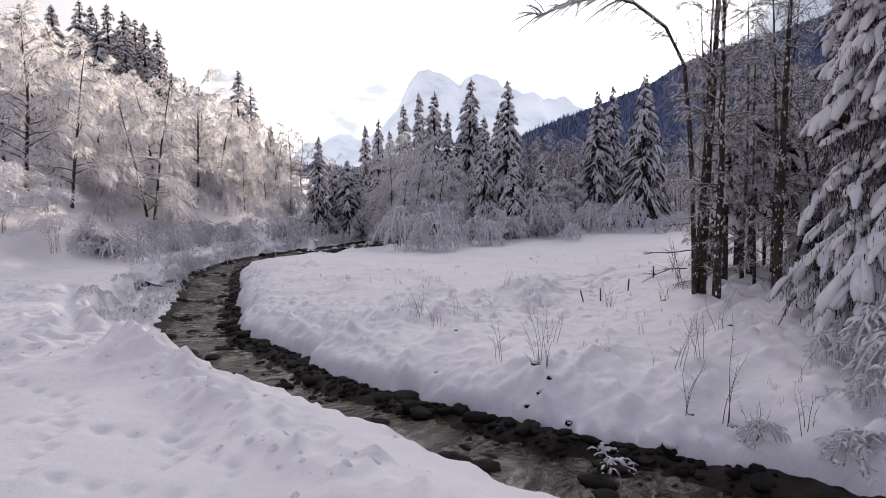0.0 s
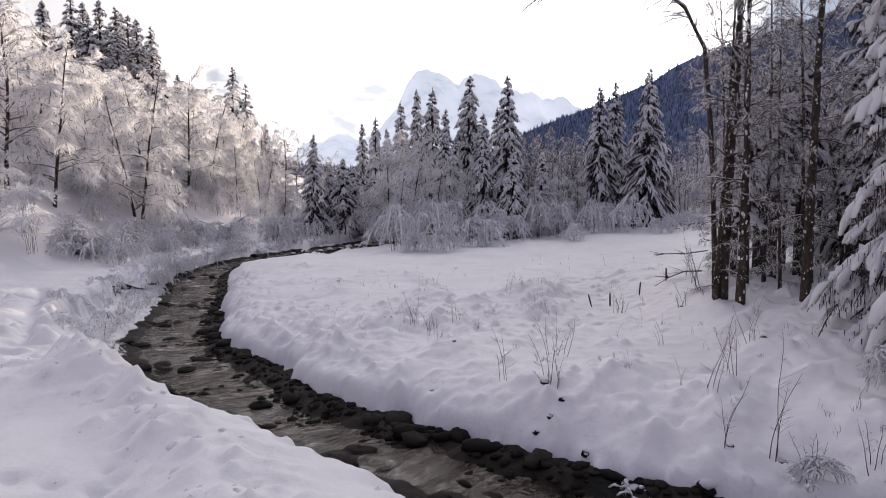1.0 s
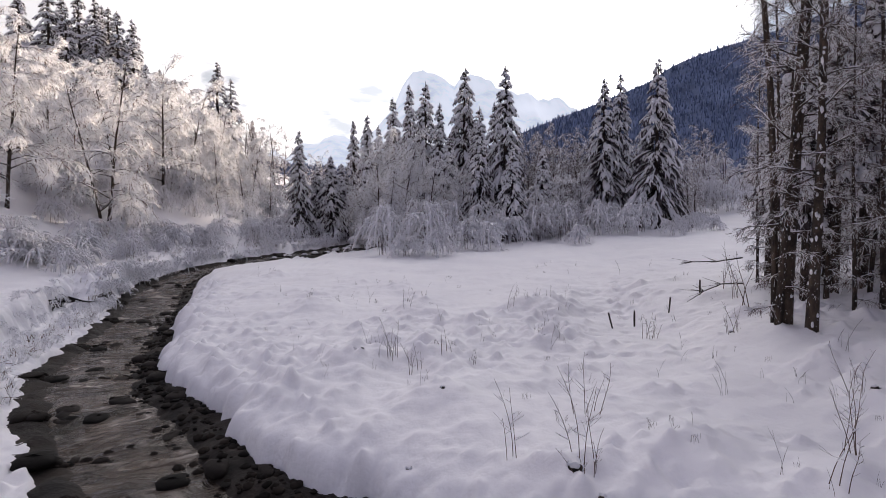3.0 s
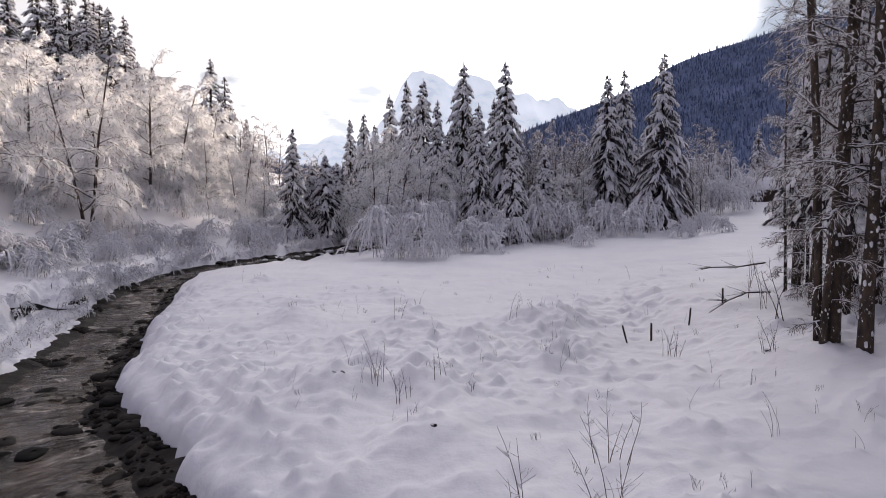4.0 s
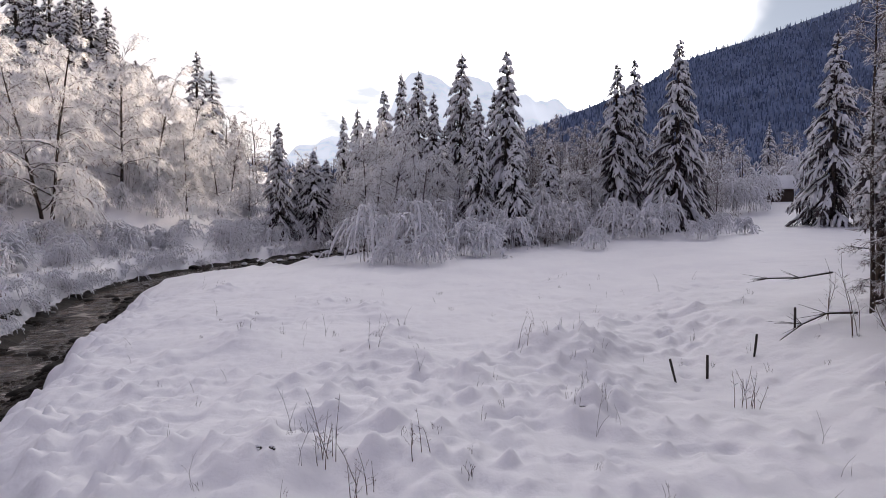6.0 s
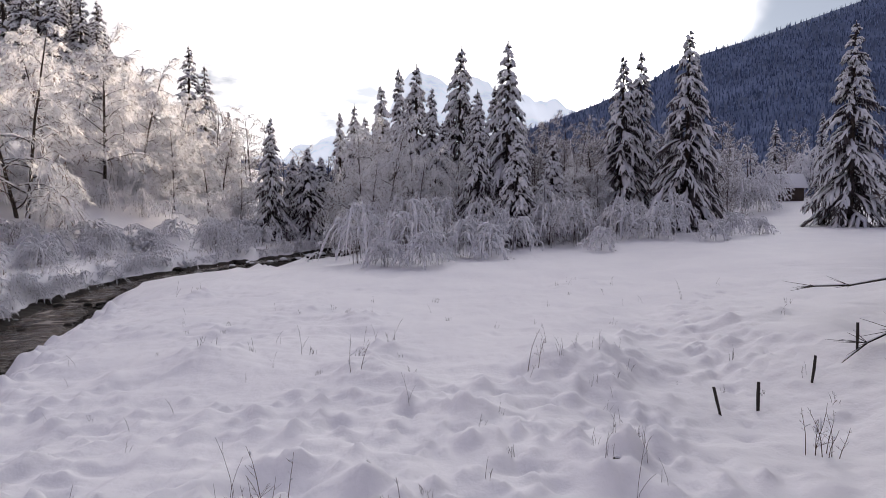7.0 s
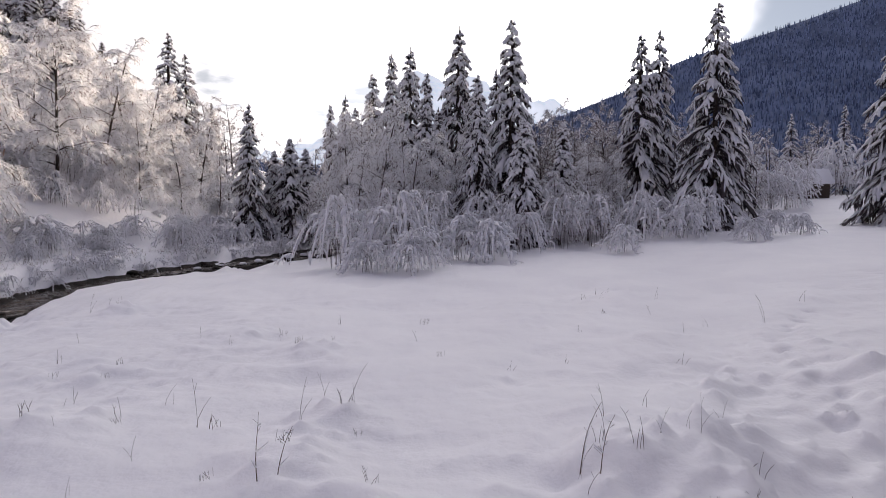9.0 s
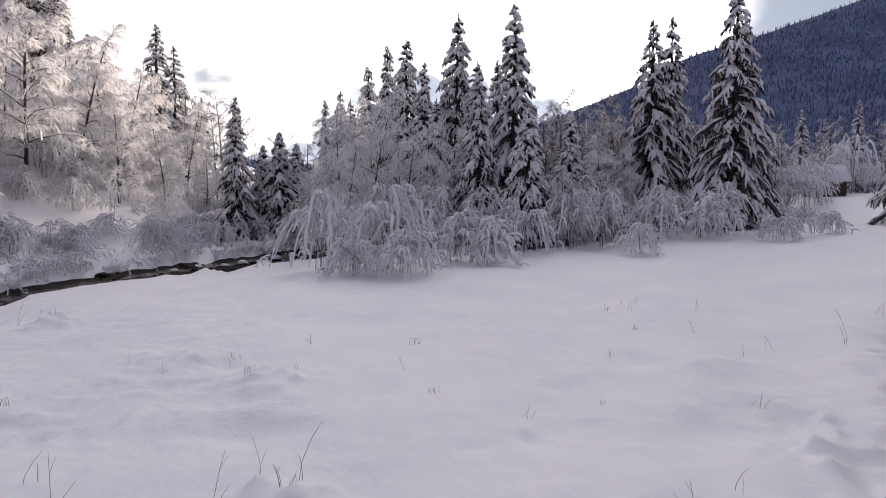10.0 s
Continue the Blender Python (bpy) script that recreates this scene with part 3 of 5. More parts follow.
class Buf:
    """Collects vertices and faces for one mesh."""

    def __init__(self):
        self.v, self.f = [], []

    def tube(self, pts, rads, sides, flat=1.0, lift=0.0, rng=None, jitter=0.0):
        n0, n = len(self.v), len(pts)
        for k in range(n):
            a, b = pts[max(k - 1, 0)], pts[min(k + 1, n - 1)]
            dx, dy, dz = b[0] - a[0], b[1] - a[1], b[2] - a[2]
            ln = math.sqrt(dx * dx + dy * dy + dz * dz) or 1e-6
            dx, dy, dz = dx / ln, dy / ln, dz / ln
            h = math.hypot(dx, dy)
            if h > 1e-3:
                sx, sy = dy / h, -dx / h
            else:
                sx, sy = 1.0, 0.0
            ux, uy, uz = sy * dz, -sx * dz, sx * dy - sy * dx
            if uz < 0:
                ux, uy, uz = -ux, -uy, -uz
            r = rads[k]
            px, py, pz = pts[k][0], pts[k][1], pts[k][2] + lift * r
            for s in range(sides):
                w = 2 * math.pi * s / sides
                q = r * (1 + (rng.uniform(-jitter, jitter) if jitter else 0))
                c, e = math.cos(w) * q, math.sin(w) * q * flat
                self.v.append((px + sx * c + ux * e, py + sy * c + uy * e, pz + uz * e))
        for k in range(n - 1):
            for s in range(sides):
                t = (s + 1) % sides
                self.f.append((n0 + k * sides + s, n0 + k * sides + t, n0 + (k + 1) * sides + t, n0 + (k + 1) * sides + s))
        if sides > 3:
            self.f.append(tuple(n0 + (n - 1) * sides + s for s in range(sides)))
            self.f.append(tuple(n0 + s for s in reversed(range(sides))))

    def tent(self, pts, widths, drop):
        """A ribbon with a ridge: dark sprays of needles, or the snow that lies on them."""
        n0, n = len(self.v), len(pts)
        for k in range(n):
            a, b = pts[max(k - 1, 0)], pts[min(k + 1, n - 1)]
            dx, dy = b[0] - a[0], b[1] - a[1]
            h = math.hypot(dx, dy) or 1e-6
            sx, sy = dy / h * widths[k], -dx / h * widths[k]
            p = pts[k]
            d = drop * widths[k]
            self.v += [(p[0] + sx, p[1] + sy, p[2] - d), p, (p[0] - sx, p[1] - sy, p[2] - d)]
        for k in range(n - 1):
            o = n0 + 3 * k
            self.f += [(o, o + 1, o + 4, o + 3), (o + 1, o + 2, o + 5, o + 4)]

    def ribbon(self, pts, width, side):
        n0, n = len(self.v), len(pts)
        for k, p in enumerate(pts):
            w = width * (1 - 0.55 * k / (n - 1))
            self.v += [(p[0] + side[0] * w, p[1] + side[1] * w, p[2] + side[2] * w), (p[0] - side[0] * w, p[1] - side[1] * w, p[2] - side[2] * w)]
        for k in range(n - 1):
            o = n0 + 2 * k
            self.f.append((o, o + 1, o + 3, o + 2))

    def lump(self, c, r, rng, rings=4, sides=7, flat=0.8):
        """An uneven rounded lump."""
        n0 = len(self.v)
        for k in range(rings + 1):
            w = math.pi * k / rings
            for s in range(sides):
                q = 2 * math.pi * s / sides
                u = r * rng.uniform(0.8, 1.18)
                self.v.append((c[0] + u * math.sin(w) * math.cos(q), c[1] + u * math.sin(w) * math.sin(q), c[2] + u * flat * math.cos(w)))
        for k in range(rings):
            for s in range(sides):
                t = (s + 1) % sides
                self.f.append((n0 + k * sides + s, n0 + (k + 1) * sides + s, n0 + (k + 1) * sides + t, n0 + k * sides + t))


def part(name, buf, material, parent, label=""):
    ob = mesh_object(name, buf.v, buf.f, material)
    ob.parent = parent
    if label:
        ob["label"] = label
    return ob


def thing(name, label, category, group="", kind=""):
    return tagged(new(name), label, category, group, kind)


# ---- spruces ----


def make_spruce(seed, H, R, fine, snow=1.0, bare=0.05, label="", dense=1.0, close=False):
    """A snow-laden spruce: trunk, dark drooping boughs with hanging twigs, and long soft strips of snow that end in fingers."""
    rng = random.Random(seed)
    trunk, dark, white, rime = Buf(), Buf(), Buf(), Buf()
    lean = (rng.uniform(-0.01, 0.01) * H, rng.uniform(-0.01, 0.01) * H)

    def stem(f):
        return (lean[0] * f, lean[1] * f, f * H)
    trunk.tube([stem(k / 8) if k else (0, 0, -0.8) for k in range(9)], [0.015 * H * (1 - k / 8) ** 0.8 + 0.035 for k in range(9)], 8)

    def strip(pts, r, sides, start=0.45):
        """A soft strip of snow, thickest before its rounded end, uneven along its length."""
        n = len(pts)
        rad = [r * (start + (1.12 - start) * math.sin(math.pi * 0.62 * k / (n - 1))) * rng.uniform(0.68, 1.3) for k in range(n)]
        rad[-1] *= 0.5
        white.tube(pts, rad, sides, 0.68, 0.45, rng, 0.30 if close else 0.16)
    f = bare
    while f < 0.985:
        count = 9 if close else rng.randint(6, 7) if fine else 6
        if f > 0.85:
            count = 5
        turn = rng.uniform(0, 6.28)
        for k in range(count):
            az = turn + 6.283 * k / count + rng.uniform(-0.45, 0.45)
            ff = min(max(f + rng.uniform(-0.024, 0.024), 0.02), 0.985)
            L = R * ((1 - ff) ** 0.80) * rng.choice((0.68, 0.9, 1.0, 1.12)) * rng.uniform(0.85, 1.12) + 0.10
            if f < bare + 0.06:
                L *= rng.uniform(0.6, 0.9)
            sag = (0.42 + 0.62 * (1 - ff)) * rng.uniform(0.75, 1.25)
            if close:
                sag *= 0.75
            if f > 0.88:
                sag *= 0.45
            base = stem(ff)
            ca, sa = math.cos(az), math.sin(az)
            bend = rng.uniform(-0.22, 0.22)
            n = 9 if fine else 6

            def at(s):
                r = L * s * (1 - 0.14 * s * s)
                w = bend * s * s * L
                return (base[0] + ca * r - sa * w, base[1] + sa * r + ca * w,
                        base[2] + L * (0.16 * s - sag * s ** 1.55 + 0.12 * max(s - 0.78, 0)))
            pts = [at(0.05 + 0.95 * i / n) for i in range(n + 1)]
            wid = [(0.08 + 0.065 * L) * (0.4 + 1.5 * (i / n) * (1.2 - i / n)) * (1.3 if i % 2 else 0.6) * rng.uniform(0.6, 1.3) for i in range(n + 1)]
            wid[-1] = 0.02
            dark.tent(pts, [v * (0.10 if close else 0.58 - 0.28 * ff) for v in wid], 1.3)
            laden = snow * rng.uniform(0.45, 1.25) * (1 + 0.25 * ff)
            top = (0.090 + 0.042 * L) * min(max(laden, 0.5), 1.25)
            if laden > 0.42 and close:
                # separate pillows, each rounded at both ends
                s0 = rng.uniform(0.2, 0.4)
                while s0 < 0.9:
                    s1 = min(s0 + rng.uniform(0.35, 0.85) / L, 1.02)
                    strip([at(s0 + (s1 - s0) * i / 6) for i in range(7)], (0.10 + 0.026 * L) * rng.uniform(0.65, 1.45), 8, 0.6)
                    s0 = s1 + rng.uniform(-0.02, 0.3) / L
            elif laden > 0.42:
                s0 = rng.uniform(0.10, 0.35)
                s1 = rng.uniform(0.85, 1.02)
                strip([at(s0 + (s1 - s0) * i / n) for i in range(n + 1)], top, 6 if fine else 5)
            # side sprays, each hanging, most with a finger of snow
            spots = (0.30, 0.44, 0.58, 0.72, 0.86, 0.95) if close else (0.42, 0.60, 0.76, 0.92) if fine else (0.5, 0.8)
            if L < 0.8:
                spots = spots[1::2]
            for s in spots:
                for sign in (-1, 1):
                    if rng.random() < 0.10:
                        continue
                    p = at(s + rng.uniform(-0.06, 0.06))
                    q = az + sign * rng.uniform(0.3, 1.0) + bend * s
                    ln = L * rng.uniform(0.20, 0.40) * (1.2 - 0.6 * s) + 0.08
                    dn = ln * rng.uniform(0.7, 1.5)
                    cq, sq = math.cos(q), math.sin(q)
                    steps = (0, 0.3, 0.6, 0.85, 1.0) if close else (0, 0.4, 0.75, 1.0)
                    tip = [(p[0] + cq * ln * u, p[1] + sq * ln * u, p[2] - dn * u ** 1.7) for u in steps]
                    w = (0.05 + 0.13 * ln) * (0.16 if close else 0.7)
                    dark.tent(tip, [w * rng.uniform(0.3, 0.7)] + [w * rng.uniform(0.6, 1.3) for _ in steps[2:]] + [0.015], 1.1)
                    if close:
                        for j in range(18):
                            v = 0.06 + 0.052 * j
                            c = (p[0] + cq * ln * v, p[1] + sq * ln * v, p[2] - dn * v ** 1.7)
                            a3 = q + (1 if j % 2 else -1) * rng.uniform(0.4, 1.3)
                            l3 = rng.uniform(0.08, 0.22)
                            (rime if rng.random() < 0.42 else dark).ribbon([c, (c[0] + math.cos(a3) * l3, c[1] + math.sin(a3) * l3, c[2] - l3 * rng.uniform(0.5, 1.5))],
                                                                          rng.uniform(0.012, 0.026), (-math.sin(a3), math.cos(a3), 0.3))
                    if rng.random() < 0.74 * laden:
                        strip(tip, (0.050 + 0.085 * ln) * min(max(laden, 0.6), 1.2) * rng.uniform(0.7, 1.35), 6 if close else 5 if fine else 4)
            # hanging twigs under the bough
            for j in range(420 if close else int(42 * (1 - 0.8 * ff)) if fine else 8):
                p = at(rng.uniform(0.15, 0.99))
                wide = (0.09 if close else 0.07) * L
                p = (p[0] + rng.gauss(0, 1) * wide, p[1] + rng.gauss(0, 1) * wide, p[2] - 0.4 * abs(rng.gauss(0, 1)) * wide)
                d = rng.uniform(0.15, 0.6) * (0.4 + (0.05 if close else 0.30) * L)
                w = rng.uniform(-1, 1)
                (rime if close and rng.random() < 0.38 else dark).ribbon([(p[0], p[1], p[2] - 0.02), (p[0] + w * 0.10, p[1] + w * 0.06, p[2] - d)],
                            rng.uniform(0.008, 0.018) if close else rng.uniform(0.03, 0.07), (math.cos(w * 3), math.sin(w * 3), 0.15))
        f += (0.040 if fine else 0.046) / dense * rng.uniform(0.8, 1.2) * (1.0 - 0.45 * f)
    top = stem(1.0)
    white.tube([(top[0], top[1], top[2] - 0.5), (top[0], top[1], top[2] + 0.15)], [0.05, 0.02], 5)
    ob = thing("spruce", label or "tall dark spruce laden with fresh snow", "spruce", "spruces in the valley")
    part("trunk", trunk, MAT["bark"], ob)
    part("crown", dark, MAT["needles"], ob, "dark drooping needle boughs")["kind"] = "stuff"
    part("snow_load", white, MAT["snow"], ob, "white snow lying on the boughs")["kind"] = "stuff"
    if close:
        part("rime", rime, MAT["rime"], ob, "short hanging twigs grey with rime")["kind"] = "stuff"
    return ob


# ---- leafless trees ----


def unit(v):
    n = math.sqrt(v[0] ** 2 + v[1] ** 2 + v[2] ** 2) or 1e-6
    return (v[0] / n, v[1] / n, v[2] / n)


def make_bare_tree(seed, H, spread, trunk_r, frost, first=0.25, twigs=5, limbs=16, droop=0.5, stems=1, label="", subs=7, rise=0.35, straight=False, tw=0.022):
    """A leafless tree: trunk, limbs, fine twigs; frost 0..1 says how white its wood is."""
    rng = random.Random(seed)
    bark, white, fine = Buf(), Buf(), Buf()

    def path(p, d, length, n, wob, lift):
        pts, d = [p], d
        for _ in range(n):
            d = unit((d[0] + rng.uniform(-wob, wob), d[1] + rng.uniform(-wob, wob), d[2] + rng.uniform(-wob, wob) + lift))
            p = (p[0] + d[0] * length / n, p[1] + d[1] * length / n, p[2] + d[2] * length / n)
            pts.append(p)
        return pts

    def along(pts, s):
        s *= len(pts) - 1
        i = min(int(s), len(pts) - 2)
        u = s - i
        a, b = pts[i], pts[i + 1]
        return tuple(a[j] + (b[j] - a[j]) * u for j in range(3)), unit((b[0] - a[0], b[1] - a[1], b[2] - a[2]))

    def twig(p, d, ln):
        pts = path(p, d, ln, 2, 0.28, -0.30 * droop)
        a = rng.uniform(0, 6.28)
        fine.ribbon(pts, tw * rng.uniform(0.6, 1.3), unit((math.cos(a), math.sin(a), rng.uniform(-0.8, 0.8))))
        return pts

    for st in range(stems):
        a = rng.uniform(0, 6.28)
        lean = (0.01 if straight else 0.05) if stems == 1 else 0.12
        h = H * (1 if st == 0 else rng.uniform(0.75, 0.95))
        d0 = unit((math.cos(a) * lean, math.sin(a) * lean, 1))
        main = path((math.cos(a) * 0.25 * (stems > 1), math.sin(a) * 0.25 * (stems > 1), -0.6), d0, h + 0.6, 9, 0.025 if straight else 0.07, 0.05)
        bark.tube(main, [trunk_r * (1.25 if k == 0 else 1) * (1 - k / 9) ** 0.75 + 0.012 for k in range(10)], 8, 1, 0, rng, 0.10)
        if straight:
            for i in range(150):
                p, d = along(main, rng.uniform(0.04, 0.8))
                q, rr = rng.uniform(0, 6.28), trunk_r * (1 - max(p[2], 0) / h) ** 0.75 + 0.005
                white.lump((p[0] + math.cos(q) * rr, p[1] + math.sin(q) * rr, p[2]), rng.uniform(0.02, 0.055) * min(1, trunk_r / 0.15), rng, 3, 5, rng.uniform(0.7, 2.2))
        for i in range(limbs):
            s = first + (0.97 - first) * (i + rng.random()) / limbs
            p, d = along(main, s)
            az = i * 2.4 + rng.uniform(-0.5, 0.5)
            up = rise + 0.9 * s - droop * 0.35 * rng.random()
            ln = spread * ((0.30 + 1.3 * s * (1.35 - s)) if straight else (1.12 - 0.72 * s)) * rng.uniform(0.65, 1.2)
            limb = path(p, unit((math.cos(az), math.sin(az), up)), ln, 6, 0.30 if straight else 0.24, -0.20 * droop)
            r = trunk_r * (0.15 if straight else 0.36) * (1.1 - s) + 0.009
            bark.tube(limb, [r * (1 - 0.88 * k / 6) for k in range(7)], 5)
            if frost > 0.2:
                white.tube(limb[1:], [(r * 0.6 + (0.017 * frost if straight else 0.042 * frost ** 3)) * (1 - 0.6 * k / 6) * rng.uniform(0.4, 1.6) for k in range(6)], 4, 0.8, 1.0, rng, 0.3)
            for j in range(subs):
                s2 = 0.15 + 0.85 * (j + rng.random()) / subs
                p2, d2 = along(limb, s2)
                side = rng.uniform(-1.2, 1.2)
                c, e = math.cos(side), math.sin(side)
                d3 = unit((d2[0] * c - d2[1] * e, d2[0] * e + d2[1] * c, d2[2] * 0.7 + rng.uniform(-0.3, 0.45)))
                l2 = ln * rng.uniform(0.28, 0.5) * (1.15 - 0.5 * s2)
                sub = path(p2, d3, l2, 4, 0.2, -0.30 * droop)
                r2 = max(r * 0.32 * (1.1 - s2), 0.008)
                bark.tube(sub, [(r2 + 0.008) * (1 - 0.8 * k / 4) for k in range(5)], 3)
                if frost > 0.65 or straight:
                    white.tube(sub, [(r2 * 0.5 + (0.011 * frost if straight else 0.030 * frost ** 4)) * (1 - 0.5 * k / 4) * rng.uniform(0.3, 1.8) for k in range(5)], 3, 0.9, 0.7, rng, 0.3)
                for k in range(twigs):
                    p3, d4 = along(sub, 0.1 + 0.9 * (k + rng.random()) / twigs)
                    d5 = unit((d4[0] + rng.uniform(-0.9, 0.9), d4[1] + rng.uniform(-0.9, 0.9), d4[2] + rng.uniform(-0.7, 0.7)))
                    tp = twig(p3, d5, l2 * rng.uniform(0.35, 0.75) + 0.12)
                    for m in range(2):
                        d6 = unit((d5[0] + rng.uniform(-0.8, 0.8), d5[1] + rng.uniform(-0.8, 0.8), d5[2] + rng.uniform(-0.9, 0.5)))
                        twig(tp[1], d6, l2 * rng.uniform(0.18, 0.4) + 0.08)
    ob = thing("tree", label or "leafless tree with frosted white twigs", "tree", "leafless trees")
    part("trunk", bark, MAT["bark"], ob, "dark rough bark trunk and limbs")
    if white.v:
        part("snow_load", white, MAT["snow"], ob, "snow lying along the limbs")["kind"] = "stuff"
    part("crown", fine, MAT["half_frost"] if straight else MAT["frost"] if frost > 0.85 else (MAT["half_frost"] if frost > 0.35 else MAT["twig"]), ob, "fine frosted twigs")["kind"] = "stuff"
    return ob


def bush_buffers(seed, H, spread, stems, arch, snow, shoots=8, tw=0.014, strands=6):
    """A bush of thin stems bowed over by snow; each carries smaller bowed shoots with short hanging twigs."""
    rng = random.Random(seed)
    bark, white, fine = Buf(), Buf(), Buf()
    k3 = (H / 3) ** 0.7

    def bow(root, az, reach, h, bend, sway):
        c, e = math.cos(az), math.sin(az)

        def at(s):
            if s < 0.5:
                r, z = reach * 0.42 * (s / 0.5) ** 1.3, h * (1 - (1 - s / 0.5) ** 2)
            else:
                u = (s - 0.5) / 0.5
                r, z = reach * (0.42 + 0.58 * u * (1.2 - 0.2 * u)), h * (1 - bend * u ** 1.8)
            q = sway * s * s * reach
            return (root[0] + c * r - e * q, root[1] + e * r + c * q, max(root[2] + z, 0.02))
        return at

    def fringe(p, az):
        out = az + rng.uniform(-1.8, 1.8)
        ln = rng.uniform(0.06, 0.26) * k3
        fall = min(rng.uniform(0.05, 0.36) * k3 * arch - 0.15 * k3 * (1 - arch), max(p[2] - 0.02, 0.03))
        lift = ln * rng.uniform(0.0, 0.5)
        q = [(p[0] + math.cos(out) * ln * u, p[1] + math.sin(out) * ln * u, max(p[2] + 2.4 * lift * u * (1 - u) - fall * u * u, 0.01)) for u in (0, 0.5, 1.0)]
        if rng.random() < 0.22 * snow:
            r = 0.020 * k3 * rng.uniform(0.6, 1.6)
            white.tube(q, [r * rng.uniform(0.4, 1.3), r * rng.uniform(0.6, 2.1), r * rng.uniform(0.3, 1.0)], 3, 1.0, 0.3, rng, 0.4)
        else:
            a = rng.uniform(0, 6.28)
            fine.ribbon(q, tw * rng.uniform(0.7, 1.5), unit((math.cos(a), math.sin(a), rng.uniform(-0.7, 0.7))))

    def clump(pts, r):
        n = len(pts)
        white.tube(pts, [r * (0.35 + 0.8 * math.sin(math.pi * (0.12 + 0.80 * k / (n - 1)))) * rng.uniform(0.7, 1.35) for k in range(n)], 5, 0.75, 0.4, rng, 0.25)

    for st in range(stems):
        az = 6.283 * (st + rng.uniform(-0.4, 0.4)) / stems * 2.618
        a2, d2 = rng.uniform(0, 6.28), spread * 0.22 * rng.random()
        root = (math.cos(a2) * d2, math.sin(a2) * d2, -0.1)
        h = H * rng.uniform(0.60, 1.05)
        main = bow(root, az, spread * rng.uniform(0.50, 1.0), h, min(arch * rng.uniform(0.8, 1.1), 0.98), rng.uniform(-0.4, 0.4))
        pts = [tuple(v + rng.uniform(-0.03, 0.03) * k3 for v in main(k / 8)) for k in range(9)]
        bark.tube(pts, [0.007 * k3 * (1 - 0.7 * k / 8) + 0.003 for k in range(9)], 3)
        clump(pts[2:], (0.040 + 0.020 * snow) * k3)
        for j in range(shoots):
            s = 0.14 + 0.84 * (j + rng.random()) / shoots
            p = main(s)
            q_az = az + rng.choice((-1, 1)) * rng.uniform(0.1, 1.1)
            shoot = bow(p, q_az, spread * rng.uniform(0.10, 0.32), H * rng.uniform(0.01, 0.06), 1.0 + rng.uniform(0.6, 3.6) * arch, rng.uniform(-0.5, 0.5))
            sp = [tuple(v + rng.uniform(-0.03, 0.03) * k3 for v in shoot(k / 5)) for k in range(6)]
            a = rng.uniform(0, 6.28)
            fine.ribbon(sp, tw * 1.2, unit((math.cos(a), math.sin(a), rng.uniform(-0.5, 0.5))))
            if rng.random() < 0.42 * min(snow, 1.8):
                clump(sp[1:], (0.030 + 0.024 * snow) * k3 * rng.uniform(0.6, 1.4))
            for k in range(strands):
                fringe(shoot(0.2 + 0.8 * (k + rng.random()) / strands), q_az)
        for k in range(strands):
            fringe(main(0.25 + 0.75 * (k + rng.random()) / strands), az)
    return bark, white, fine


def make_bush(seed, H, spread, stems, arch, snow, shoots=8, tw=0.014, label="", mat="frost", strands=6):
    bark, white, fine = bush_buffers(seed, H, spread, stems, arch, snow, shoots, tw, strands)
    ob = thing("bush", label or "bush bowed down under fresh snow", "bush", "snow-covered bushes")
    part("branchwork", bark, MAT["twig"], ob)
    part("snow_load", white, MAT["snow"], ob, "snow clinging along the bowed stems")["kind"] = "stuff"
    part("brush", fine, MAT[mat], ob, "fine frosted twigs")["kind"] = "stuff"
    return ob


def scrub(name, label, shapes, spots):
    """Low growth that nobody could count, joined: spots are x, y, height scale, breadth scale, turn."""
    ob = thing(name, label, "scrub", kind="stuff")
    for which, mat, title in ((1, "snow", "snow_load"), (2, "half_frost", "brush")):
        verts, faces, n0 = [], [], 0
        for k, (x, y, s, w, turn) in enumerate(spots):
            b = shapes[k % len(shapes)][which]
            v = np.array(b.v)
            c, e = math.cos(turn), math.sin(turn)
            verts.append(np.stack([x + w * (c * v[:, 0] - e * v[:, 1]), y + w * (e * v[:, 0] + c * v[:, 1]), gz(x, y) + s * v[:, 2]], 1))
            faces += [tuple(n0 + i for i in f) for f in b.f]
            n0 += len(v)
        o = mesh_object(title, np.concatenate(verts).tolist(), faces, MAT[mat])
        o.parent = ob
        o["kind"] = "stuff"
    return ob


def place(ob, x, y, size=1.0, turn=0.0, wide=None, sink=0.0, copy=True, lean=(0, 0)):
    m = Matrix.LocRotScale((x, y, gz(x, y) - sink), Euler((radians(lean[0]), radians(lean[1]), radians(turn))), None)
    c = copy_thing(ob, m) if copy else ob
    c.matrix_basis = m
    c.scale = (wide or size, wide or size, size)
    return c

# ---- far mountains ----


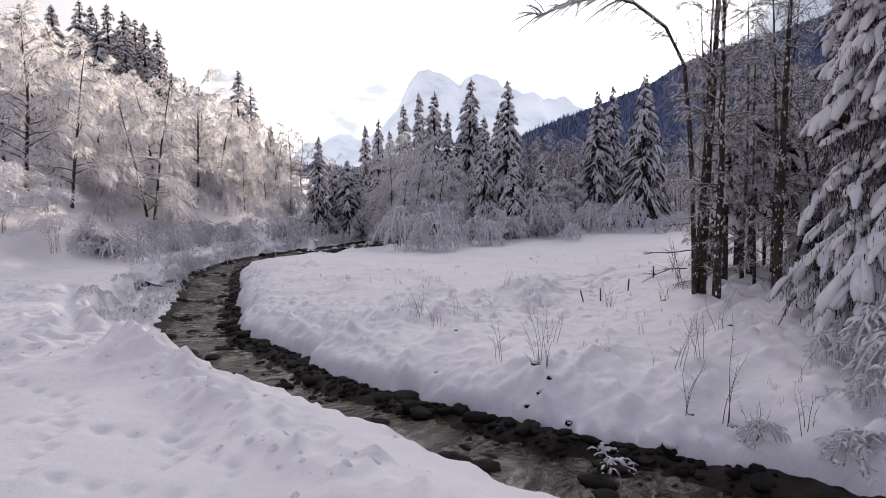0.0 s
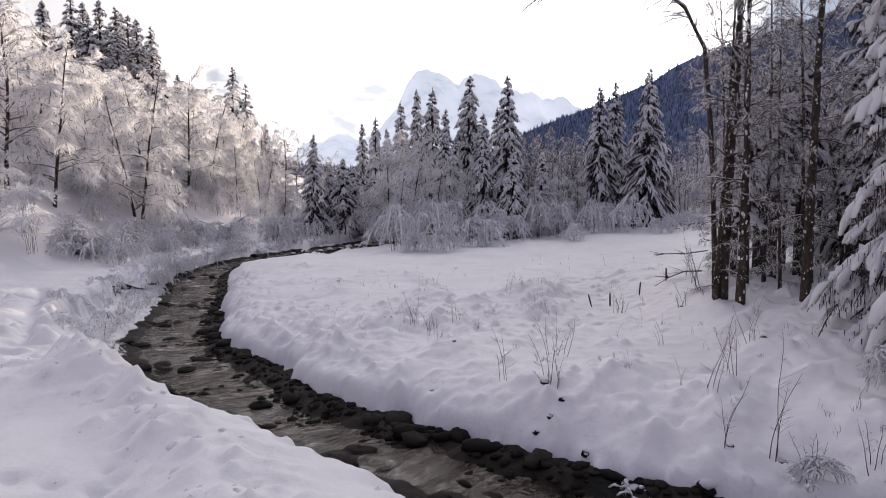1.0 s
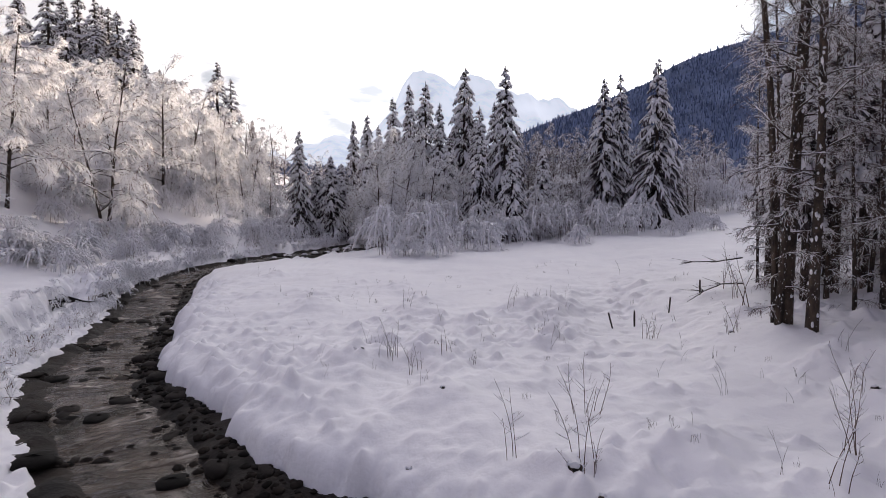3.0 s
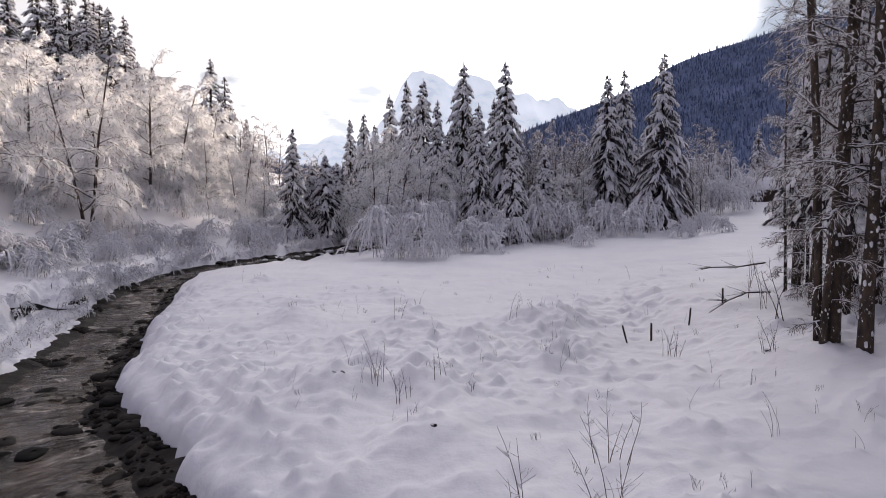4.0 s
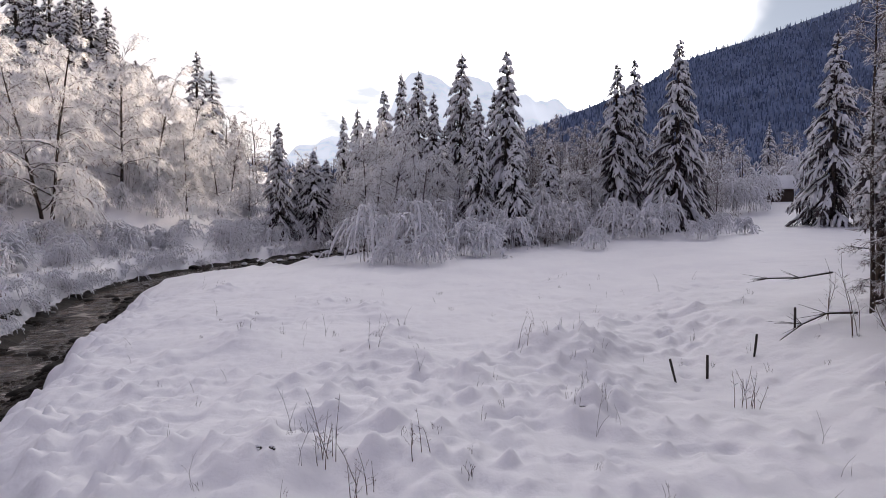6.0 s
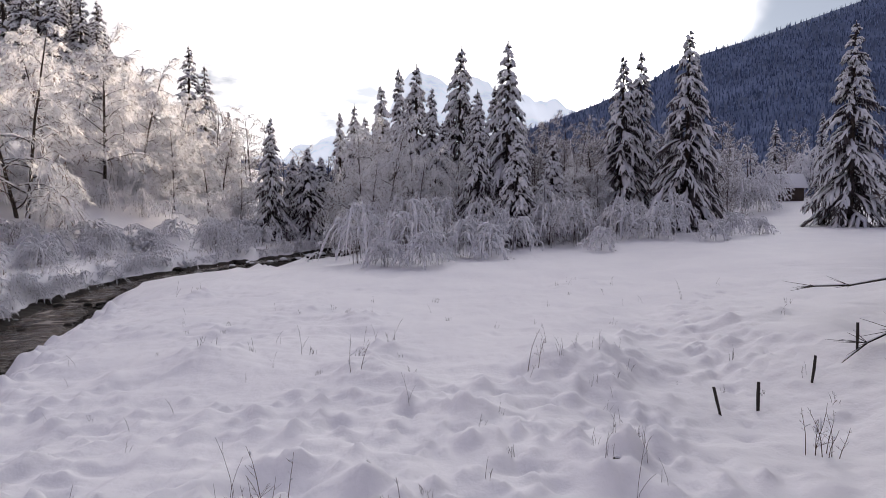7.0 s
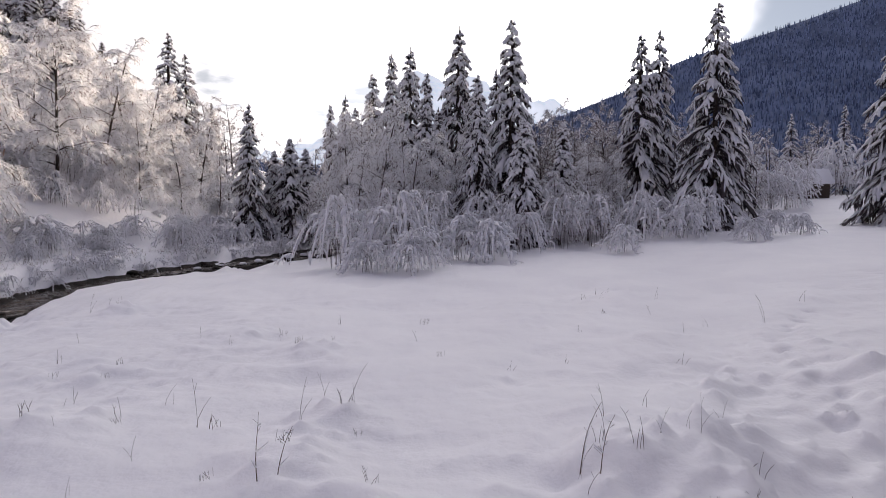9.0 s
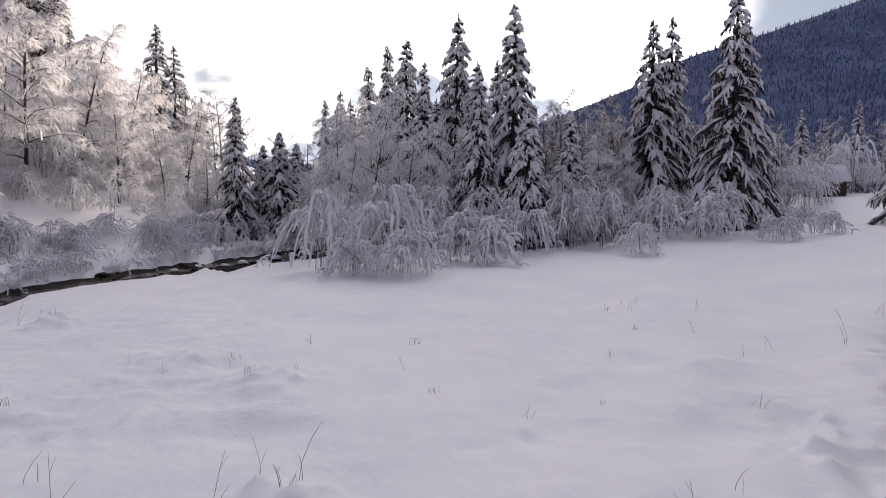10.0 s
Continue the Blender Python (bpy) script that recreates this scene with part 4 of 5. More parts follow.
def mountain():
    # ridge: x and height above the valley at 1000 m
    xs_ = [-700, -300, -60, 60, 155, 270, 360, 405, 455, 555, 685, 765, 1000, 1500, 2200]
    zs_ = [150, 96, 74, 95, 151, 194, 231, 262, 281, 311, 357, 385, 461, 541, 581]
    rng = np.random.RandomState(4)
    X = np.arange(-700, 2200, 18.0)
    crest = np.interp(X, xs_, zs_)
    rows = 26
    V = []
    for r in range(rows + 1):
        t = r / rows
        Y = 300 + 700 * t + 0.12 * np.clip(X, 0, 2000) * (1 - t)
        Z = 4 + (crest - 4) * t ** 1.25 + 14 * t * (1 - t) * fbm(X * 0.01, Y * 0.01, 3, 91) * 2
        V += list(zip(X, np.broadcast_to(Y, X.shape), Z))
    n = len(X)
    V += [(x, 1300.0, 0.0) for x in X]
    F = [(r * n + i, r * n + i + 1, (r + 1) * n + i + 1, (r + 1) * n + i) for r in range(rows + 1) for i in range(n - 1)]
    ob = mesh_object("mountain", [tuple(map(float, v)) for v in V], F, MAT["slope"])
    tagged(ob, "forested mountainside rising behind the valley, haze blue in its colour", "mountain", kind="structure")
    # its forest
    b = Buf()
    pr = random.Random(8)
    P = np.array(V[:n * (rows + 1)]).reshape(rows + 1, n, 3)
    for _ in range(34000):
        t = (0.16 + 0.84 * pr.random() ** 0.95) * rows * 0.999
        # most of the trees stand where the slope is open to the valley
        u = (pr.uniform(-420, 1150) + 700) / 18.0
        r, i = int(t), int(u)
        a, c = t - r, u - i
        p = (P[r, i] * (1 - c) + P[r, i + 1] * c) * (1 - a) + (P[min(r + 1, rows), i] * (1 - c) + P[min(r + 1, rows), i + 1] * c) * a
        h = pr.uniform(5, 10)
        w = h * pr.uniform(0.11, 0.17)
        for z0, z1, k in ((0.0, 0.62, 1.0), (0.38, 1.0, 0.68)):
            n0 = len(b.v)
            o = pr.uniform(0, 1)
            for s in range(5):
                q = o + s * 1.2566
                b.v.append((p[0] + math.cos(q) * w * k, p[1] + math.sin(q) * w * k, p[2] + h * z0 - 1))
            b.v.append((p[0], p[1], p[2] + h * z1))
            b.f += [(n0 + s, n0 + (s + 1) % 5, n0 + 5) for s in range(5)]
    # woods on the valley floor beyond the meadow
    spots = [(pr.uniform(10, 480), 135 + 200 * pr.random()) for _ in range(2200)]
    tall = ground(np.array([p[0] for p in spots]), np.array([p[1] for p in spots]), False)
    for (x, y), z in zip(spots, tall):
        h = pr.uniform(5, 10)
        w = h * pr.uniform(0.18, 0.3)
        for z0, z1, k in ((0.0, 0.7, 1.0), (0.4, 1.0, 0.75)):
            n0 = len(b.v)
            o = pr.uniform(0, 1)
            for s in range(5):
                q = o + s * 1.2566
                b.v.append((x + math.cos(q) * w * k, y + math.sin(q) * w * k, float(z) + h * z0 - 1))
            b.v.append((x, y, float(z) + h * z1))
            b.f += [(n0 + s, n0 + (s + 1) % 5, n0 + 5) for s in range(5)]
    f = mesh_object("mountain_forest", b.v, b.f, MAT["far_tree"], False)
    tagged(f, "dense frosted conifer forest on the far mountainside, haze blue in its colour", "forest", kind="stuff")
    # snowy peak far behind, half in cloud, hazed by its own glow
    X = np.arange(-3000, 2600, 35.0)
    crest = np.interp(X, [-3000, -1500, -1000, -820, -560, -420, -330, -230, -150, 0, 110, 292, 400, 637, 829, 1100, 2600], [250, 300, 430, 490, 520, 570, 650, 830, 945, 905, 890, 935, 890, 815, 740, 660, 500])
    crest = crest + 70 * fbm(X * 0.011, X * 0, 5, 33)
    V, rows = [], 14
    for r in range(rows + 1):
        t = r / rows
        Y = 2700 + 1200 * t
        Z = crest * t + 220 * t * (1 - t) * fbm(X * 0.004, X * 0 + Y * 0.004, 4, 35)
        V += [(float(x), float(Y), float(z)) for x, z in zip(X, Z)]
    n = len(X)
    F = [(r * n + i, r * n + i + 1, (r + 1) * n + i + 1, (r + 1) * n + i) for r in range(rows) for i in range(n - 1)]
    tagged(mesh_object("backdrop", V, F, MAT["peak"]), "snowy peak far away in cloud, haze put in as a pale glow", "mountain", kind="structure")


mountain()

# ---- spruces: models ----
SPRUCE_FULL = [make_spruce(11, 20, 4.5, True, 1.05), make_spruce(12, 20, 4.2, True, 1.0)]
SPRUCE_MID = [make_spruce(15, 20, 4.3, True, 1.1), make_spruce(16, 20, 3.9, True, 1.15)]
SPRUCE_NEAR = [make_spruce(13, 22, 3.9, True, 1.15, 0.012, "large near spruce with heavy snow on drooping boughs", 1.0, True)]
SPRUCE = [make_spruce(21, 20, 4.2, False, 1.2), make_spruce(22, 20, 3.9, False, 1.2), make_spruce(23, 20, 3.5, False, 1.15)]
SPRUCE_SLIM = [make_spruce(31, 12, 2.1, True, 1.35, label="slender young spruce thickly covered with snow"),
               make_spruce(32, 12, 2.8, True, 1.2, label="young spruce with snow-laden boughs")]
used = set()


def put(models, k, x, y, H, base_h, turn=None, wide=1.0, label="", sink=0.0):
    ob = models[k % len(models)]
    s = H / base_h
    c = place(ob, x, y, s, (x * 37 + y * 53) % 360 if turn is None else turn, s * wide, sink, copy=ob.name in used)
    used.add(ob.name)
    if label:
        c["label"] = label
    return c


# middle group: x, y, height, breadth
for k, (x, y, h, w) in enumerate([(3.9, 87, 23.0, 0.95), (8.3, 74.4, 19.6, 1.0), (-1.6, 90, 22.3, 0.9), (-4.0, 98, 25.0, 0.8), (-6.8, 104, 22.4, 0.9),
                                  (-17, 127, 22, 0.85), (-13.5, 120, 22.3, 0.8), (0.6, 84, 17.7, 0.9), (5.3, 78, 15.6, 0.95), (4.9, 69, 13.0, 1.0), (-9.5, 106, 18, 0.9),
                                  (8.0, 84, 17.3, 0.95), (1.8, 76, 12.2, 1.0)]):
    put(SPRUCE_MID, k, x, y, h, 20, wide=w * 1.05)
put(SPRUCE_SLIM, 1, 7.7, 64.0, 9.2, 12, wide=1.1)
put(SPRUCE_SLIM, 0, 11.5, 68.4, 9.6, 12, wide=1.15)
# three large ones on the edge of the meadow
put(SPRUCE_FULL, 0, 19.6, 73.7, 17.2, 20)
put(SPRUCE_FULL, 1, 22.3, 76.5, 18.2, 20, wide=0.9)
put(SPRUCE_FULL, 0, 23.8, 68.5, 18.0, 20, turn=140)
# one standing alone farther along the meadow
put(SPRUCE_FULL, 1, 38.5, 68, 18.2, 20, turn=75, wide=1.05)
for k, (x, y, h) in enumerate([(60, 84, 12), (68, 92, 15), (73, 104, 15), (80, 98, 14)]):
    put(SPRUCE, k, x, y, h, 20)
# by the upper stream
for k, (x, y, h, w) in enumerate([(-18.0, 83.6, 14.3, 1.05), (-14.3, 86, 11.0, 1.2), (-16.6, 88, 10.0, 1.1), (-13.2, 89, 10.2, 1.2), (-11.0, 97, 9.0, 1.0)]):
    put(SPRUCE_SLIM[1:] if k else SPRUCE_MID, k + 1, x, y, h, 12 if k else 20, wide=w)
# tall ones high on the hillside
for k, (x, y, h) in enumerate([(-73.6, 119, 26.4), (-70.2, 123, 28.3), (-66.4, 121, 27.9), (-65.9, 125, 27.9), (-61.9, 122, 26.5), (-60.8, 124, 26.2), (-68.3, 116, 22.9), (-76.8, 128, 27),
                               (-71, 132, 28), (-80, 120, 25), (-84, 126, 26), (-41.4, 117, 20.4), (-39.4, 119, 18.9), (-54.7, 118, 17.1), (-53.3, 120, 17.7), (-49.4, 118, 16.5),
                               (-45, 124, 14), (-36, 121, 12), (-88, 122, 24), (-57.5, 119, 21), (-63.5, 117, 22)]):
    put(SPRUCE, k, x, y, h, 20, wide=1.3)
# the large near one, and its neighbours in the wood on the near meadow side
put(SPRUCE_NEAR, 0, 13.6, 16.4, 22, 22, turn=200, wide=0.95)
put(SPRUCE, 2, 20.5, 30, 17, 20)
put(SPRUCE, 0, 21.0, 21, 18, 20)

# ---- leafless trees: models ----
FROSTED = [make_bare_tree(41, 12, 4.8, 0.13, 1.0, 0.19, 8, 34, 0.75, subs=11, rise=0.6, tw=0.027), make_bare_tree(42, 12, 4.3, 0.12, 1.0, 0.18, 8, 32, 0.9, subs=11, rise=0.55, tw=0.027),
           make_bare_tree(43, 12, 4.2, 0.11, 1.0, 0.08, 8, 19, 0.75, stems=2, subs=11, rise=0.6, tw=0.027)]
FROSTED_FAR = [make_bare_tree(45, 12, 4.8, 0.12, 1.0, 0.2, 5, 28, 0.9, subs=8, rise=0.65, tw=0.038)]
BROWN = [make_bare_tree(51, 10, 3.4, 0.10, 0.84, 0.10, 6, 12, 0.3, stems=2, subs=8, tw=0.022, label="leafless brownish tree dusted with frost"),
         make_bare_tree(52, 10, 3.2, 0.10, 0.82, 0.10, 6, 20, 0.4, subs=8, tw=0.022, label="slender leafless tree dusted with frost")]
# hillside above the stream
for k, (x, y, h) in enumerate([(-37.5, 52, 16), (-35.2, 54.5, 14.6), (-31.8, 62.7, 15.2), (-31.0, 72.6, 15.0), (-31.1, 80, 14.2), (-31, 86, 13.8), (-30.4, 92, 11), (-29, 98, 10.8),
                               (-37.9, 80, 11), (-39.6, 66, 13), (-34.8, 84, 12), (-40.7, 60, 13.7), (-42.5, 56, 13.5), (-36.5, 73, 12.5), (-45, 72, 12), (-27.5, 80, 9), (-27, 88, 8.5),
                               (-38, 92, 12), (-44, 84, 12), (-35, 101, 12), (-43, 100, 12), (-50, 80, 12), (-52, 94, 13), (-56, 106, 13), (-48, 106, 12), (-62, 98, 13), (-66, 106, 13),
                               (-49, 64, 13), (-25, 94, 8), (-40, 108, 12)]):
    put(FROSTED if k < 17 else FROSTED_FAR, k, x, y, h, 12)
for k, (x, y, h) in enumerate([(-32, 113, 13), (-28.6, 110, 14.3), (-32.8, 108, 11.6), (-28.9, 118, 13.2), (-25.3, 125, 11.6), (-26.6, 102, 10.5), (-22, 120, 12), (-19, 114, 10), (-23, 108, 9.5)]):
    put(BROWN, k, x, y, h, 10)
# behind and between the spruces of the middle
for k, (x, y, h) in enumerate([(-7.1, 78, 12.5), (-3.9, 74, 12.8), (-1.0, 70.5, 9.7), (-6.4, 84, 15), (1.1, 72, 9.4), (-9.6, 88, 11), (3.0, 70, 8), (-4.8, 69, 8.5)]):
    put(FROSTED, k, x, y, h, 12, wide=0.85)
for k, (x, y, h) in enumerate([(13.2, 66.5, 6.8), (15.9, 68.5, 6.6), (10.6, 64.5, 5.4)]):
    put(FROSTED, k, x, y, h, 12, wide=0.8)
for k, (x, y, h) in enumerate([(12.1, 85, 13.3), (18.4, 90, 12.8), (15.1, 80, 10.9), (18.9, 84, 11.4), (11.0, 79, 10), (-13.6, 97, 11), (21.4, 92, 12.4), (14.5, 92, 13), (26, 84, 10), (30, 89, 10.5),
                               (34, 93, 10), (28.5, 97, 12), (38, 99, 11), (41.3, 95, 9.1), (47.9, 102, 9.3), (48.2, 110, 13), (59.5, 112, 10.7), (66, 118, 11.5), (55.4, 104, 8.4), (43, 105, 11),
                               (35, 109, 13), (72, 110, 11), (14.2, 74.5, 8.5), (16.6, 75, 9), (26.5, 79, 8), (33, 84, 7), (78, 122, 12), (62, 100, 9), (10.2, 92, 13), (24, 102, 14), (6, 102, 14), (12, 106, 14), (17, 100, 13), (30, 104, 12), (52, 116, 12), (8, 96, 12), (20, 108, 14), (0, 104, 14), (40, 112, 12), (31, 98, 11), (12.5, 71, 8.5), (14.6, 70.5, 7.5), (16.8, 72, 8), (13.4, 78, 10.5), (16.2, 81, 11.5), (17.6, 78, 9.5), (11.6, 75, 9), (28.4, 82, 8.5), (31.6, 87, 9), (26.4, 73, 6), (29, 77, 7), (31, 75, 5.5), (33, 81, 7), (36, 86, 7)]):
    put(BROWN, k, x, y, h, 10)
put(SPRUCE, 0, 65.4, 125, 14.5, 20)
put(SPRUCE, 1, 64.1, 110, 13.7, 20)

# ---- wood on the near meadow side ----
NEAR_TREE = [make_bare_tree(61, 17, 2.4, 0.20, 0.6, 0.22, 8, 32, 0.35, rise=0.25, label="tall leafless tree with dark bark, snow on its limbs", tw=0.009, straight=True),
             make_bare_tree(62, 16, 2.0, 0.15, 0.6, 0.22, 8, 30, 0.35, rise=0.25, label="slim leafless tree with dark bark", tw=0.009, straight=True),
             make_bare_tree(63, 13, 1.5, 0.07, 0.6, 0.06, 7, 26, 0.4, rise=0.3, label="thin leafless young tree", tw=0.010, straight=True)]
put(NEAR_TREE, 0, 10.6, 23.5, 17, 17)
put(NEAR_TREE, 2, 10.25, 23.3, 14, 13)
put(NEAR_TREE, 1, 10.85, 22.65, 16, 16)
put(NEAR_TREE, 0, 13.1, 22.4, 15, 17, turn=120)
for k, (x, y, h) in enumerate([(12.2, 26.5, 13), (13.0, 28.0, 12), (13.8, 26.4, 13), (14.4, 24.6, 14), (14.8, 28.5, 12), (13.2, 24.2, 11), (15.6, 26.8, 13), (12.4, 30.4, 10),
                               (15.2, 31.5, 11), (16.6, 23.0, 13), (13.9, 30.0, 9)]):
    put(NEAR_TREE, 2, max(x, 0.77 * (y - 15.8) + 2.4), y, h, 13, wide=1.0)
YOUNG = [make_spruce(35, 10, 1.5, True, 1.05, 0.38, "slim young spruce with bare lower trunk and snowy boughs")]
for k, (x, y, h) in enumerate([(13.6, 28.6, 9), (14.6, 27.2, 10), (15.4, 30, 9.5), (13.0, 31.5, 7.5), (16.2, 28.0, 11), (17.0, 31.5, 11), (14.4, 33.0, 8.5), (18.2, 26.5, 12), (12.9, 26.2, 8)]):
    put(YOUNG, 0, max(x, 0.77 * (y - 15.8) + 2.6), y, h, 10)
for k, (x, y, h) in enumerate([(18.5, 28, 10), (20.5, 33, 11), (23, 36, 11), (19.6, 24, 10), (25, 42, 12), (17.6, 31.4, 9), (28, 46, 12), (22.5, 26, 11)]):
    put(BROWN, k, x, y, h, 10)

# ---- bushes ----
WEEPING = [make_bush(71, 4.0, 2.7, 15, 0.92, 1.3, 13, 0.010, mat="twig", strands=6), make_bush(72, 3.2, 2.6, 15, 0.96, 1.6, 13, 0.010, mat="twig", strands=6),
           make_bush(73, 2.0, 2.0, 14, 0.96, 1.9, 11, 0.010, mat="twig", strands=5), make_bush(74, 4.0, 2.0, 13, 0.66, 0.7, 13, 0.010, "thin-stemmed bush drooping under frost", "half_frost", 8)]
LOW = [bush_buffers(81, 1.6, 1.5, 9, 0.9, 2.2, 6, 0.012, 3), bush_buffers(82, 1.6, 1.6, 9, 0.95, 2.5, 6, 0.012, 3), bush_buffers(83, 1.6, 1.4, 8, 0.8, 1.9, 6, 0.012, 3)]
low_spots = []


def grow(x, y, h, wide=1.0):
    low_spots.append((x, y, h / 1.6, h / 1.6 * wide, (x * 3.7 + y * 5.3) % 6.28))


BRUSH = [make_bush(85, 3.0, 2.4, 8, 0.6, 0.9, 6, 0.015, "thicket of thin frosted stems on the hillside", "half_frost", 4)]
TALL = (4.0, 3.2, 2.0, 4.0)
for m, x, y, h in [(0, -4.4, 56.5, 4.0), (0, -0.9, 55.0, 4.0), (1, 0.3, 51.8, 2.2), (2, -2.1, 52.4, 1.7), (1, 3.0, 57.0, 2.8), (2, 4.6, 56.0, 2.3), (0, 6.9, 60, 3.0), (3, 10.0, 61, 3.6),
                   (3, 12.2, 62, 3.6), (0, 15.8, 62.0, 3.2), (2, 12.7, 56.8, 1.6), (1, 17.8, 60.2, 2.6), (0, 20.2, 62.5, 3.2), (2, 21.8, 59.2, 1.5), (1, 24.4, 61.5, 1.7), (3, -4.6, 65, 4.2),
                   (3, -5.6, 71, 4.2), (3, -4, 71, 4.5), (3, 14, 66, 3.4), (3, 18, 66, 3.0), (3, 9.4, 66, 4.2), (2, 27.5, 63, 1.5), (3, 1.5, 65, 4.4), (3, 5, 64, 4.0), (3, -1.5, 65, 4.6),
                   (3, 11.2, 71, 5), (2, 29, 70, 1.6), (3, 36, 84, 4.5), (0, 39.5, 84, 3.6), (3, 37, 83, 4.4), (3, 43.6, 88, 4.0), (0, 57, 92, 4)]:
    put(WEEPING, m, x, y, h, TALL[m])
rng = random.Random(5)
# the hillside above the far bank
for k in range(30):
    y = rng.uniform(46, 102)
    edge = float(np.interp(y, [p[1] for p in LEFT[5:24]], [p[0] for p in LEFT[5:24]]))
    x = edge - rng.uniform(2.0, 5.0) - abs(rng.gauss(0, 7)) - max(0, 40 - y) * 0.9
    h = rng.uniform(1.1, 2.2)
    if k % 4:
        grow(x, y, h, 1.3)
    else:
        put(WEEPING[1:3], k, x, y, h, (3.2, 2.0)[k % 2], wide=1.3)
for k in range(36):
    y = rng.uniform(66, 106)
    edge = float(np.interp(y, [p[1] for p in LEFT[5:24]], [p[0] for p in LEFT[5:24]]))
    put(BRUSH, 0, edge - 9 - 12 * rng.random() - max(0, y - 75) * 0.12, y, rng.uniform(2.0, 4.2), 3.0)
# undergrowth behind the far edge of the meadow
for k in range(46):
    x, y = rng.uniform(26, 66), rng.uniform(84, 108)
    if 46 < x < 56 and y < 101:
        y += 18
    put(BRUSH, 0, x, y, rng.uniform(3.0, 5.4), 3.0)
for k in range(14):
    put(BRUSH, 0, rng.uniform(28, 62), rng.uniform(98, 116), rng.uniform(6.0, 8.5), 3.0, wide=0.75)
for k in range(16):
    put(BRUSH, 0, rng.uniform(8, 20), rng.uniform(66, 80), rng.uniform(3.0, 5.0), 3.0)
# along the lip of the far bank
for k in range(62):
    y = 40 + k * 0.80 + rng.uniform(-0.6, 0.6)
    edge = float(np.interp(y, [p[1] for p in LEFT[5:24]], [p[0] for p in LEFT[5:24]]))
    grow(edge - rng.uniform(-0.1, 0.8), y, rng.uniform(0.6, 1.3))
# brush by the near bank of the wood
for m, x, y, h in [(2, 9.9, 14.4, 0.9), (2, 10.8, 13.7, 1.4), (2, 10.3, 12.7, 1.2), (1, 11.6, 13.4, 2.0), (2, 11.4, 14.9, 1.3), (2, 9.2, 12.3, 0.7)]:
    put(WEEPING, m, x, y, h, TALL[m])
# shaggy growth on the scarp above the far bank
for k in range(16):
    y = rng.uniform(44, 84)
    edge = float(np.interp(y, [p[1] for p in LEFT[5:24]], [p[0] for p in LEFT[5:24]]))
    grow(edge - (4.0 + 0.35 * max(45 - y, 0)) - 5.5 * rng.random(), y, rng.uniform(1.0, 2.0), 1.2)
for k in range(46):
    y = 18 + 0.55 * k
    edge = float(np.interp(y, [p[1] for p in LEFT[5:24]], [p[0] for p in LEFT[5:24]]))
    grow(edge - rng.uniform(0.2, 2.4), y, rng.uniform(0.18, 0.42), 1.4)
for k in range(13):
    y = 27 + 1.0 * k
    edge = float(np.interp(y, [p[1] for p in LEFT[5:24]], [p[0] for p in LEFT[5:24]]))
    grow(edge - rng.uniform(2.3, 3.0), y, rng.uniform(0.3, 0.6), 1.3)
for k in range(30):
    y = 44 + 1.35 * k + rng.uniform(-0.5, 0.5)
    edge = float(np.interp(y, [p[1] for p in LEFT[5:24]], [p[0] for p in LEFT[5:24]]))
    if k % 3 != 1:
        put(WEEPING, 1 + k % 2, edge - (2.2, 3.6, 5.0, 6.6)[k % 4] - rng.uniform(0, 1.2), y, rng.uniform(1.3, 2.5), TALL[1 + k % 2], wide=1.2)
# sunlit thicket where the hillside begins, and brush round the frosted trees
THICKET = [make_bush(86, 3.2, 2.3, 15, 0.30, 0.9, 13, 0.012, "feathery thicket of upright frosted stems", "frost", 9)]
for x, y, h in [(-28.6, 42, 3.0), (-30.6, 44.4, 3.4), (-31.4, 41, 3.2), (-33.5, 43, 3.8), (-27.4, 45.6, 2.2), (-29.6, 47.5, 2.4), (-34.5, 46.5, 3.0)]:
    put(THICKET, 0, x, y, h, 3.2)
for k in range(20):
    y = rng.uniform(56, 96)
    edge = float(np.interp(y, [p[1] for p in LEFT[5:24]], [p[0] for p in LEFT[5:24]]))
    put(WEEPING, k % 2, edge - rng.uniform(9, 18), y, rng.uniform(1.8, 3.4), TALL[k % 2])
put(WEEPING, 2, 3.9, 12.9, 0.85, 2.0, wide=1.2)
for x, y, h in [(6.95, 12.3, 0.42), (8.5, 11.5, 0.6)]:
    put(WEEPING, 2, x, y, h, 2.0, wide=1.6)

scrub("scrub", "low snow-laden scrub covering the far bank and hillside", LOW, low_spots)

# ---- posts, stones, stalks, hut ----


def make_post(seed, h):
    b, w = Buf(), Buf()
    r = random.Random(seed)
    b.tube([(0, 0, -0.4), (0, 0, h * 0.5), (0.01, 0, h)], [0.036, 0.034, 0.030], 7, 1, 0, r, 0.12)
    w.lump((0.01, 0, h + 0.015), 0.045, r, 4, 7, 0.6)
    ob = thing("fence_post", "dark weathered wooden post standing in snow", "fence post", "old fence posts")
    part("shaft", b, MAT["post"], ob)
    return ob


POST = make_post(3, 0.62)
for k, (x, y, lean) in enumerate([(6.95, 28.2, (0, -16)), (7.85, 28.4, (0, -3)), (9.4, 29.0, (3, -4)), (10.95, 29.75, (0, 0))]):
    place(POST, x, y, 1.0, k * 50, lean=lean, copy=k > 0)


